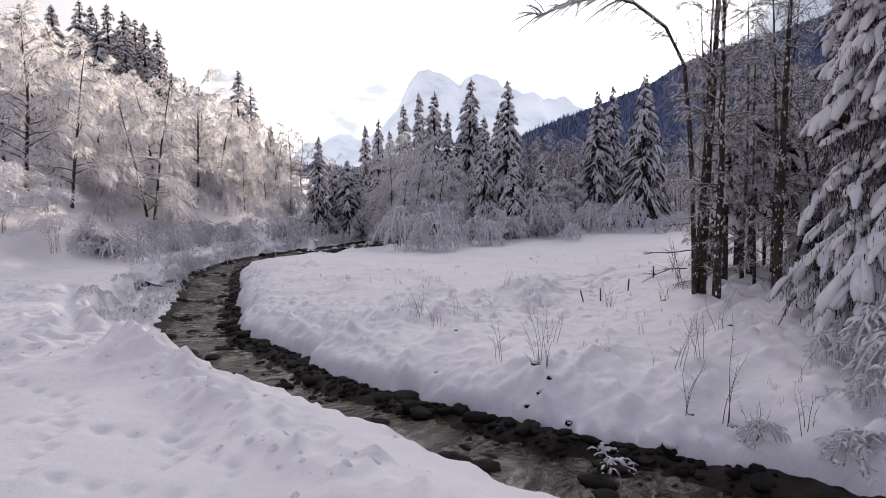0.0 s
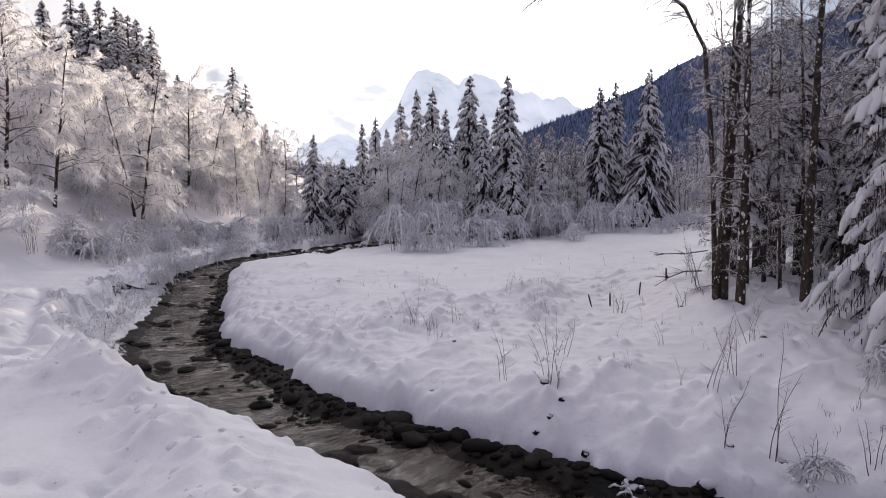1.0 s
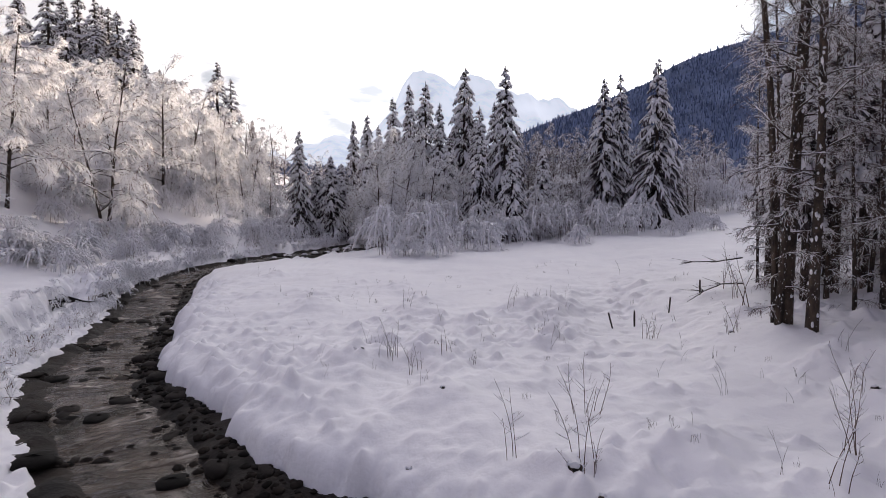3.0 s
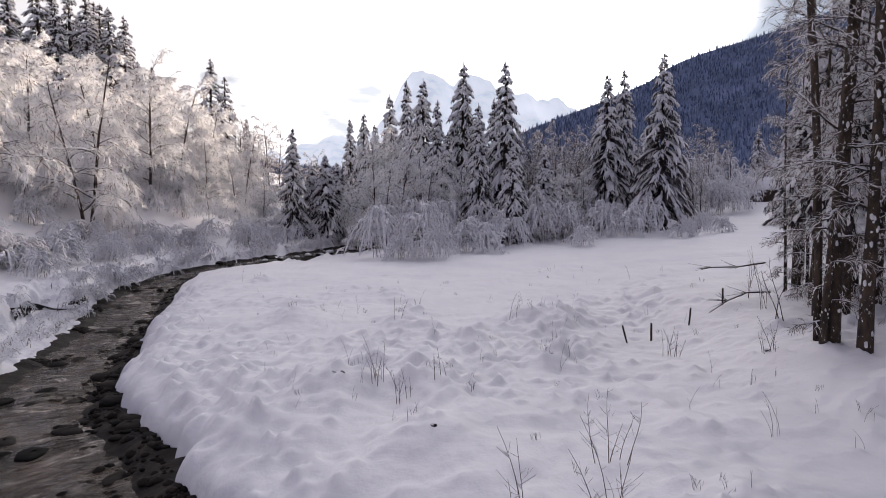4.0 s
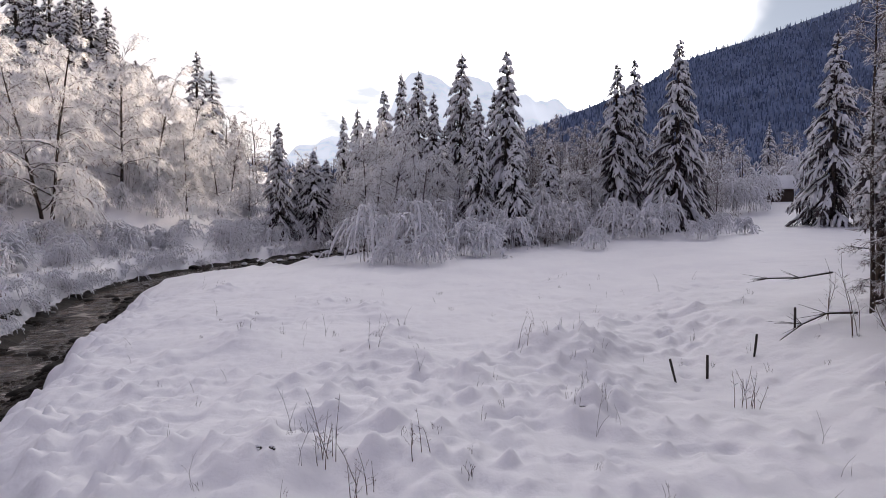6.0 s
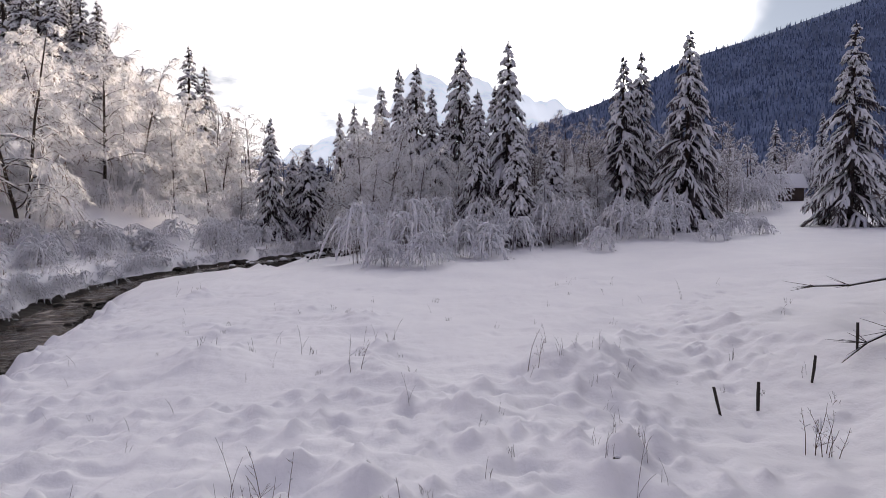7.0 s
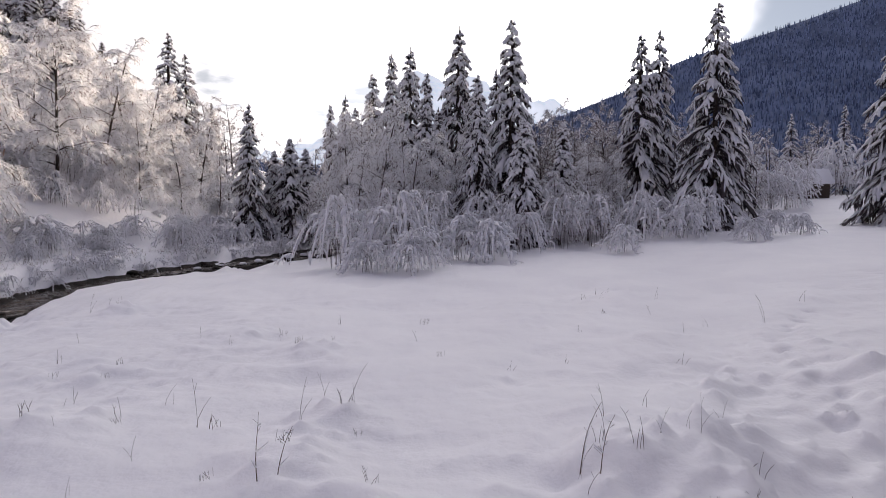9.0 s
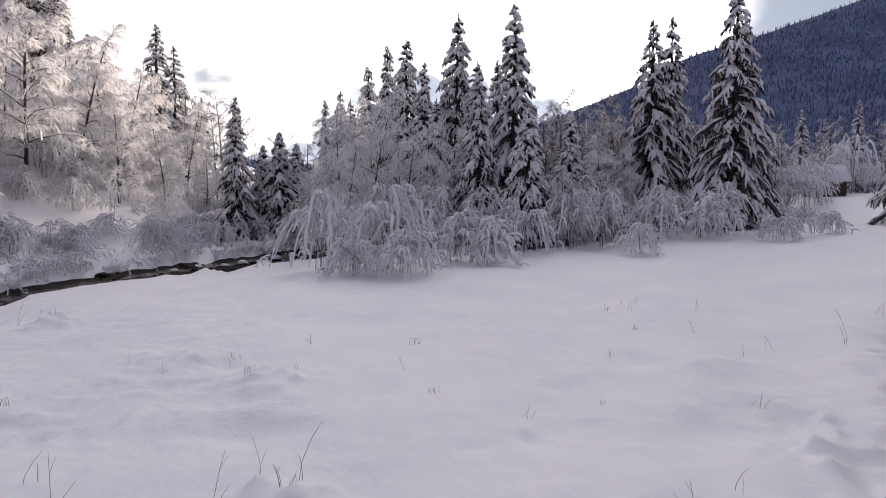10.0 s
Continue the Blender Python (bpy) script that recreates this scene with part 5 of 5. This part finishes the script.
def make_stone(seed):
    b = Buf()
    r = random.Random(seed)
    b.lump((0, 0, 0), 0.5, r, 6, 10, 0.66)
    b.v = [(v[0], v[1] * r.uniform(0.97, 1.03), v[2]) for v in b.v]
    for _ in range(3):
        n = Vector(unit((r.gauss(0, 1), r.gauss(0, 1), r.gauss(0, 0.7))))
        d = r.uniform(0.36, 0.46)
        b.v = [tuple(Vector(v) - n * 0.8 * max(Vector(v).dot(n) - d, 0)) for v in b.v]
    ob = thing("stone", "dark wet stone lying in the stream", "stone", "stones in the stream")
    part("rock", b, MAT["stone"], ob)
    return ob


def make_stalk(seed, h, n):
    r = random.Random(seed)
    ob = thing("dry_plant", "dry brown stalks sticking out of the snow", "dry plant", "dry plants on the meadow")
    for _ in range(n):
        b = Buf()
        a, l = r.uniform(0, 6.28), r.uniform(0.02, 0.6)
        hh = h * r.uniform(0.5, 1.0)
        o = (r.uniform(-0.15, 0.15) * (n > 1), r.uniform(-0.15, 0.15) * (n > 1))
        pts = [(o[0] + math.cos(a) * l * hh * u * u, o[1] + math.sin(a) * l * hh * u * u, hh * u - 0.1) for u in (0, 0.4, 0.75, 1)]
        b.tube(pts, [0.0045, 0.004, 0.0035, 0.002], 3)
        if r.random() < 0.5:
            q = pts[2]
            e = r.uniform(0, 6.28)
            b.tube([q, (q[0] + math.cos(e) * 0.12 * hh, q[1] + math.sin(e) * 0.12 * hh, q[2] + 0.18 * hh)], [0.003, 0.0015], 3)
        part("stalk", b, MAT["twig"], ob)
    return ob


STONES = [make_stone(91), make_stone(92), make_stone(93)]
rng = random.Random(12)
made = 0
while made < 290:
    k = rng.randrange(4, 20)
    a, c = Vector(RIGHT[k]), Vector(RIGHT[k + 1])
    p = a.lerp(c, rng.random())
    i = min(range(len(LEFT)), key=lambda j: (Vector(LEFT[j]) - p).length)
    q = Vector(LEFT[i])
    u = (rng.random() ** 2.2, 1 - 0.5 * rng.random() ** 2, rng.random() ** 2.2, rng.random())[made % 4] * 0.94 + 0.03
    p = p.lerp(q, u)
    if not bool(in_stream(np.array([p.x]), np.array([p.y]))[0]):
        continue
    ob = STONES[made % 3]
    s = 0.20 + 0.75 * rng.random() ** 2.0
    bed = float(bed_height(np.array([p.x]), np.array([p.y]))[0])
    m = Matrix.LocRotScale((p.x, p.y, max(bed, float(water_level(p.y)) - 0.05) + 0.06 * s), Euler((0, 0, rng.uniform(0, 6.28))), None)
    cp = copy_thing(ob, m) if made >= 3 else ob
    cp.matrix_basis = m
    cp.scale = (s, s * rng.uniform(0.5, 0.9), s * rng.uniform(0.3, 0.6))
    made += 1

def make_capped_stone(seed):
    b, w, r = Buf(), Buf(), random.Random(seed)
    b.lump((0, 0, 0), 0.35, r, 5, 8, 0.6)
    w.lump((0.02, 0, 0.17), 0.36, r, 5, 9, 0.5)
    ob = thing("stone", "stone in the stream under a cap of snow", "stone", "snow-capped stones in the stream")
    part("rock", b, MAT["stone"], ob)
    part("snow_cap", w, MAT["snow"], ob, "rounded cap of snow")
    return ob


CAPPED = make_capped_stone(95)
for k, (x, y, s) in enumerate([(-14.2, 69.5, 0.9), (-13.4, 71.2, 1.3), (-12.2, 72.0, 1.1), (-11.8, 75.0, 1.5), (-11.0, 77.5, 1.2), (-9.8, 79.0, 1.4), (-10.4, 82.5, 1.5), (-8.2, 82.0, 1.1),
                               (-16.6, 66.4, 0.9), (-15.6, 68.6, 0.7), (-9.0, 86.0, 1.6), (-3.2, 18.6, 0.6), (1.1, 15.2, 0.7), (3.9, 13.3, 0.6)]):
    m = Matrix.LocRotScale((x, y, float(water_level(y)) + 0.02), Euler((0, 0, 1.7 * k)), None)
    cp = copy_thing(CAPPED, m) if k else CAPPED
    cp.matrix_basis = m
    cp.scale = (s, s * 0.8, s * 0.8)

STALKS = [make_stalk(101, 0.55, 4), make_stalk(102, 0.8, 1), make_stalk(103, 0.4, 6), make_stalk(104, 0.65, 2), make_stalk(105, 0.3, 8), make_stalk(106, 0.5, 3), make_stalk(107, 1.0, 2)]
k = 0
while k < 180:
    x, y = rng.uniform(-12, 13), 16.5 + 24 * rng.random() ** 1.2
    if k % 2:
        mx, my, mr, _ = MOUNDS[rng.randrange(len(MOUNDS))]
        x, y = mx + rng.gauss(0, mr * 0.8), my + rng.gauss(0, mr * 0.8)
    if to_line(np.array([x]), np.array([y]), RIGHT)[0] < 0.9 or bool(in_stream(np.array([x]), np.array([y]))[0]) or to_line(np.array([x]), np.array([y]), LEFT)[0] < 6:
        continue
    ob = STALKS[rng.randrange(7)]
    place(ob, x, y, rng.uniform(0.45, 0.95), rng.uniform(0, 360), copy=ob.name in used)
    used.add(ob.name)
    k += 1


def pebble_bed():
    """Smaller stones crowding the edge of the bed."""
    b, pr = Buf(), random.Random(77)
    for _ in range(2300):
        k = pr.randrange(4, 20)
        p = Vector(RIGHT[k]).lerp(Vector(RIGHT[k + 1]), pr.random())
        i = min(range(len(LEFT)), key=lambda j: (Vector(LEFT[j]) - p).length)
        q = Vector(LEFT[i])
        w = (q - p).length
        if pr.random() < 0.58:
            p = p.lerp(q, min(abs(pr.gauss(0, 1.0)) + 0.1, w) / w)
        else:
            p = q.lerp(p, min(abs(pr.gauss(0, 0.5)) + 0.1, w) / w)
        z = float(bed_height(np.array([p.x]), np.array([p.y]))[0])
        r = 0.04 + 0.11 * pr.random() ** 1.5
        b.lump((p.x, p.y, max(z, float(water_level(p.y)) - 0.05) + 0.05 * r), r, pr, 4, 7, pr.uniform(0.45, 0.7))
    ob = mesh_object("pebbles", b.v, b.f, MAT["pebble"])
    tagged(ob, "small dark wet stones crowding the water's edge", "stones", kind="stuff")


pebble_bed()


def snow_chunks():
    """Broken lumps of ploughed snow on the ridge above the bank."""
    b, pr = Buf(), random.Random(31)
    line = [(-0.9, 7.3), (-2.3, 8.8), (-3.9, 10.7), (-5.9, 12.9), (-7.0, 14.2), (-8.6, 15.7), (-9.9, 15.9), (-12.0, 15.0), (-15.5, 14.0), (-20, 13.0)]
    for _ in range(170):
        k = pr.randrange(len(line) - 1)
        p = Vector(line[k]).lerp(Vector(line[k + 1]), pr.random()) + Vector((pr.gauss(0, 0.55), pr.gauss(0, 0.55)))
        r = 0.03 + 0.08 * pr.random() ** 2
        b.lump((p.x, p.y, gz(p.x, p.y) - 0.35 * r), r, pr, 4, 7, pr.uniform(0.6, 0.9))
    tagged(mesh_object("snow_chunks", b.v, b.f, MAT["snow_ground"]), "broken lumps of ploughed snow on the ridge", "snow", kind="stuff")


snow_chunks()



def frosted_grass():
    """Rime-white grass hanging over the lip of the far bank and standing on the spit."""
    b, pr = Buf(), random.Random(404)
    line = [p for p in LEFT if 20 < p[1] < 84]
    spots = []
    for _ in range(650):
        k = pr.randrange(len(line) - 1)
        (ax, ay), (cx, cy) = line[k], line[k + 1]
        u, ln = pr.random(), math.hypot(cx - ax, cy - ay)
        nx, ny = -(cy - ay) / ln, (cx - ax) / ln
        out = pr.choice((pr.uniform(0.1, 1.2), pr.uniform(0.3, 2.4)))
        spots.append((ax + (cx - ax) * u + nx * out, ay + (cy - ay) * u + ny * out, nx, ny))
    level = ground(np.array([p[0] for p in spots]), np.array([p[1] for p in spots]))
    for (x, y, nx, ny), z in zip(spots, level.tolist()):
        for _ in range(pr.randint(6, 13)):
            q, h, r = pr.uniform(0, 6.28), pr.uniform(0.15, 0.5), pr.uniform(0.1, 0.4)
            fx, fy = math.cos(q) * r - nx * 0.12, math.sin(q) * r - ny * 0.12
            b.ribbon([(x, y, z - 0.04), (x + fx * 0.45, y + fy * 0.45, z + h * 0.75), (x + fx, y + fy, z + h * pr.uniform(0.2, 0.95))], pr.uniform(0.008, 0.020), unit((-fy, fx, 0.15)))
    tagged(mesh_object("frosted_grass", b.v, b.f, MAT["frost"]), "long grass white with rime along the stream's bank", "grass", kind="stuff")


frosted_grass()

# ---- saplings and twigs ----


def make_sapling(seed, stems, H, lean, snow=0.3, r0=0.010, label="bare brown sapling sticking out of the snow"):
    """Thin bare stems with side twigs from one root."""
    pr = random.Random(seed)
    ob = thing("sapling", label, "sapling", "bare saplings")
    for st in range(stems):
        b, w = Buf(), Buf()
        a = pr.uniform(0, 6.28)
        h = H * (1 if st == 0 else pr.uniform(0.45, 0.95))
        l = lean * pr.uniform(0.1, 1.0)
        bow = pr.uniform(-0.3, 0.3)
        foot = (pr.uniform(-0.25, 0.25) * (st > 0), pr.uniform(-0.25, 0.25) * (st > 0))

        def at(u):
            return (foot[0] + math.cos(a) * l * h * u + bow * u * u * h, foot[1] + math.sin(a) * l * h * u + 0.05 * math.sin(7 * u + a) * h * u, h * u * (1 - 0.12 * l * u) - 0.15 * (1 - u))
        pts = [at(k / 7) for k in range(8)]
        r0 = 0.7 * r0 if st == 0 else r0
        b.tube(pts, [r0 * (1 - 0.85 * k / 7) + 0.0015 for k in range(8)], 5)
        for j in range(pr.randint(5, 9)):
            u = pr.uniform(0.3, 0.95)
            p = at(u)
            q, ln = pr.uniform(0, 6.28), h * pr.uniform(0.12, 0.32) * (1.2 - u)
            up = pr.uniform(0.3, 1.0)
            tw = [(p[0] + math.cos(q) * ln * v, p[1] + math.sin(q) * ln * v, p[2] + ln * (up * v + 0.15 * v * v)) for v in (0, 0.5, 1)]
            b.tube(tw, [r0 * 0.35, r0 * 0.28, 0.002], 3)
            if pr.random() < 0.5:
                c = tw[1]
                q2 = q + pr.choice((-0.7, 0.7))
                b.tube([c, (c[0] + math.cos(q2) * ln * 0.4, c[1] + math.sin(q2) * ln * 0.4, c[2] + ln * 0.3)], [r0 * 0.25, 0.002], 3)
            if pr.random() < snow:
                w.tube(tw, [0.012, 0.014, 0.006], 4, 0.8, 0.8)
        s = part("stem", b, MAT["shoot"], ob)
        if w.v:
            part("snow_load", w, MAT["snow"], s, "snow on the twigs")["kind"] = "stuff"
    return ob


def plant(ob, x, y, turn=0.0, lean=(0, 0), size=1.0):
    place(ob, x, y, size, turn, lean=lean, copy=False)


plant(make_sapling(201, 4, 1.6, 0.2), 2.75, 16.3)
plant(make_sapling(202, 3, 2.6, 0.10, r0=0.013), 6.6, 13.0)
plant(make_sapling(216, 3, 1.5, 0.30, r0=0.010), 5.8, 13.5)
plant(make_sapling(203, 3, 1.5, 0.45), 6.2, 14.9)
plant(make_sapling(217, 5, 1.0, 0.6), 6.9, 12.4)
plant(make_sapling(218, 5, 0.8, 0.7), 2.9, 15.9)
plant(make_sapling(219, 4, 0.9, 0.6), 7.9, 12.3)
plant(make_sapling(204, 5, 1.3, 0.5), 3.4, 18.4)
plant(make_sapling(205, 3, 2.0, 0.35, r0=0.022, label="small bare tree on the meadow's edge"), 10.9, 25.9)
plant(make_sapling(206, 8, 0.9, 0.25, 0.1), 7.4, 25.9)
plant(make_sapling(207, 4, 1.6, 0.4), 7.3, 16.0)
plant(make_sapling(208, 8, 1.15, 0.5), -1.0, 23.0)
plant(make_sapling(220, 6, 0.8, 0.6), -0.2, 22.3)
plant(make_sapling(221, 4, 0.7, 0.6), 0.6, 22.9)
plant(make_sapling(209, 2, 1.0, 0.15), 3.2, 30.0)
plant(make_sapling(210, 2, 0.9, 0.3), -1.0, 29.8)
plant(make_sapling(211, 6, 1.0, 0.3, 0.1), 9.4, 24.0)
plant(make_sapling(212, 4, 1.1, 0.5), 8.8, 18.2)
plant(make_sapling(213, 3, 1.4, 0.3), 1.7, 16.9)
plant(make_sapling(214, 4, 2.2, 0.2, r0=0.013), 11.6, 28.4)
plant(make_sapling(215, 3, 1.8, 0.3, r0=0.013), 12.0, 30.0)


def clod(x, y, r, seed):
    """A dark clod or stub showing through the snow."""
    b = Buf()
    r *= 0.8
    b.lump((0, 0, 0), r, random.Random(seed), 5, 8, 0.8)
    b.lump((0.7 * r, 0.1 * r, -0.1 * r), 0.6 * r, random.Random(seed + 50), 4, 7, 0.8)
    ob = thing("clod", "dark clod of earth and roots in the snow", "clod", "clods in the snow")
    part("lump", b, MAT["gravel"], ob)
    cap = Buf()
    cap.lump((-0.15 * r, 0.1 * r, 0.55 * r), 0.8 * r, random.Random(seed + 9), 4, 8, 0.55)
    cap.lump((0.7 * r, 0.3 * r, 0.3 * r), 0.5 * r, random.Random(seed + 19), 4, 7, 0.55)
    part("snow_cap", cap, MAT["snow"], ob, "cap of snow")
    ob.matrix_basis = pose(x, y, gz(x, y) - 0.35 * r, 0, 0, 40 * seed)


for k, (x, y, r) in enumerate([(2.6, 16.0, 0.17), (2.25, 14.95, 0.11), (2.6, 15.0, 0.13), (3.82, 25.2, 0.09), (-2.05, 22.95, 0.09), (-1.8, 22.9, 0.07),
                               (0.45, 19.9, 0.09), (6.0, 12.3, 0.34), (6.7, 11.95, 0.38), (5.2, 12.9, 0.26), (7.5, 11.5, 0.32), (4.4, 13.3, 0.22), (3.2, 14.3, 0.12), (2.9, 15.4, 0.10), (9.1, 18.0, 0.11), (9.4, 24.2, 0.11), (6.65, 12.9, 0.14), (5.9, 13.4, 0.09), (-0.2, 17.4, 0.10), (10.2, 19.0, 0.09)]):
    clod(x, y, r, 300 + k)


def fallen_branch(points, seed, snow=True):
    b, w, pr = Buf(), Buf(), random.Random(seed)
    n = len(points)
    b.tube(points, [0.035 * (1 - 0.8 * k / (n - 1)) for k in range(n)], 5)
    for j in range(12):
        k = pr.randrange(1, n - 1)
        p = points[k]
        d = Vector(points[k + 1]) - Vector(p)
        d.normalize()
        q = Vector(p) + Vector((d.x + pr.uniform(-0.7, 0.7), d.y + pr.uniform(-0.7, 0.7), pr.uniform(-0.25, 0.45))) * pr.uniform(0.4, 0.9)
        b.tube([p, tuple(q)], [0.012, 0.003], 3)
    w.tube([(p[0], p[1], p[2] + 0.03) for p in points], [0.02] * (n - 1) + [0.008], 4, 0.7)
    ob = thing("fallen_branch", "thin bare branch reaching low over the snow", "branch", "low branches")
    part("wood", b, MAT["bark"], ob)
    part("snow_load", w, MAT["snow"], ob)["kind"] = "stuff"


fallen_branch([(14.8, 33.8, 3.9), (13.4, 33.4, 3.75), (12.2, 33.2, 3.75), (11.6, 33.1, 3.7)], 1)
fallen_branch([(12.6, 29.6, gz(12.6, 29.6) + 0.15), (11.8, 29.7, gz(11.8, 29.7) + 0.25), (11.0, 29.5, gz(11, 29.5) + 0.2), (10.2, 29.2, gz(10.2, 29.2) + 0.12)], 2)


def leaning_tree():
    """A stem that leans out of the wood and carries a long snowy limb over the meadow."""
    pr = random.Random(9)
    bark, white, fine = Buf(), Buf(), Buf()
    trunk = [(10.55, 23.9, 2.0), (10.42, 23.8, 4.5), (10.25, 23.7, 7.2), (10.0, 23.6, 9.8), (9.7, 23.5, 12.0), (8.9, 23.4, 13.4), (7.6, 23.3, 14.3), (6.6, 23.1, 14.5), (5.5, 22.9, 14.3), (4.4, 22.7, 13.9), (3.5, 22.5, 13.5)]
    bark.tube(trunk, [0.11, 0.10, 0.095, 0.09, 0.08, 0.065, 0.052, 0.042, 0.032, 0.022, 0.01], 7, 1, 0, pr, 0.1)
    white.tube(trunk[4:], [0.03, 0.07, 0.075, 0.07, 0.06, 0.05, 0.02], 5, 0.8, 0.9, pr, 0.3)
    for k in range(70):
        i = pr.randrange(4, len(trunk) - 1)
        a, c = Vector(trunk[i]), Vector(trunk[i + 1])
        p = a.lerp(c, pr.random())
        d = (c - a).normalized()
        d = Vector((d.x * 0.8 + pr.uniform(-0.7, 0.5), d.y + pr.uniform(-0.9, 0.9), pr.uniform(-0.5, 0.55))).normalized()
        ln = pr.uniform(0.5, 1.7)
        q = [tuple(p + d * ln * u + Vector((0, 0, -0.35 * ln * u * u))) for u in (0, 0.35, 0.7, 1)]
        bark.tube(q, [0.016, 0.012, 0.008, 0.003], 3)
        white.tube(q, [0.02, 0.03, 0.024, 0.008], 4, 0.8, 0.8, pr, 0.3)
        for j in range(5):
            e = Vector(q[1 + j % 3])
            g = (d + Vector((pr.uniform(-0.8, 0.8), pr.uniform(-0.8, 0.8), pr.uniform(-0.9, 0.3)))).normalized()
            t = [tuple(e + g * ln * 0.4 * u + Vector((0, 0, -0.1 * u * u))) for u in (0, 0.5, 1)]
            z = pr.uniform(0, 6.28)
            fine.ribbon(t, 0.012, unit((math.cos(z), math.sin(z), pr.uniform(-0.7, 0.7))))
    ob = thing("tree", "leaning bare tree with a long snow-covered limb", "tree", "leafless trees")
    part("trunk", bark, MAT["bark"], ob)
    part("snow_load", white, MAT["snow"], ob)["kind"] = "stuff"
    part("crown", fine, MAT["half_frost"], ob)["kind"] = "stuff"


leaning_tree()

def box(b, x0, x1, y0, y1, z0, z1):
    n = len(b.v)
    b.v += [(x, y, z) for z in (z0, z1) for y in (y0, y1) for x in (x0, x1)]
    b.f += [tuple(n + i for i in q) for q in ((0, 2, 3, 1), (4, 5, 7, 6), (0, 1, 5, 4), (2, 6, 7, 3), (0, 4, 6, 2), (1, 3, 7, 5))]


def hut(x, y, turn):
    ob = thing("hut", "small brown wooden hut with a thickly snowed roof", "hut")
    w = Buf()
    box(w, -2.6, 2.6, -2.0, 2.0, -0.6, 2.3)
    part("wall", w, MAT["planks"], ob)
    r = Buf()
    for sgn in (-1, 1):
        n = len(r.v)
        r.v += [(-3.1, 0, 4.0), (3.1, 0, 4.0), (3.1, sgn * 2.7, 2.0), (-3.1, sgn * 2.7, 2.0), (-3.1, 0, 4.4), (3.1, 0, 4.4), (3.1, sgn * 2.75, 2.35), (-3.1, sgn * 2.75, 2.35)]
        r.f += [tuple(n + i for i in q) for q in ((0, 1, 2, 3), (4, 7, 6, 5), (3, 2, 6, 7), (0, 3, 7, 4), (1, 5, 6, 2))]
    part("roof", r, MAT["snow"], ob, "roof under a thick layer of snow")
    g = Buf()
    n = len(g.v)
    for sx in (-2.6, 2.6):
        n = len(g.v)
        g.v += [(sx, -2.0, 2.3), (sx, 2.0, 2.3), (sx, 0, 3.9), (sx * 0.97, -2.0, 2.3), (sx * 0.97, 2.0, 2.3), (sx * 0.97, 0, 3.9)]
        g.f += [(n, n + 1, n + 2), (n + 3, n + 5, n + 4), (n, n + 3, n + 4, n + 1), (n, n + 2, n + 5, n + 3), (n + 1, n + 4, n + 5, n + 2)]
    part("gable", g, MAT["planks"], ob)
    ob.matrix_basis = Matrix.LocRotScale((x, y, gz(x, y)), Euler((0, 0, radians(turn))), Vector((0.68, 0.78, 0.86)))


hut(49.8, 96, -14)
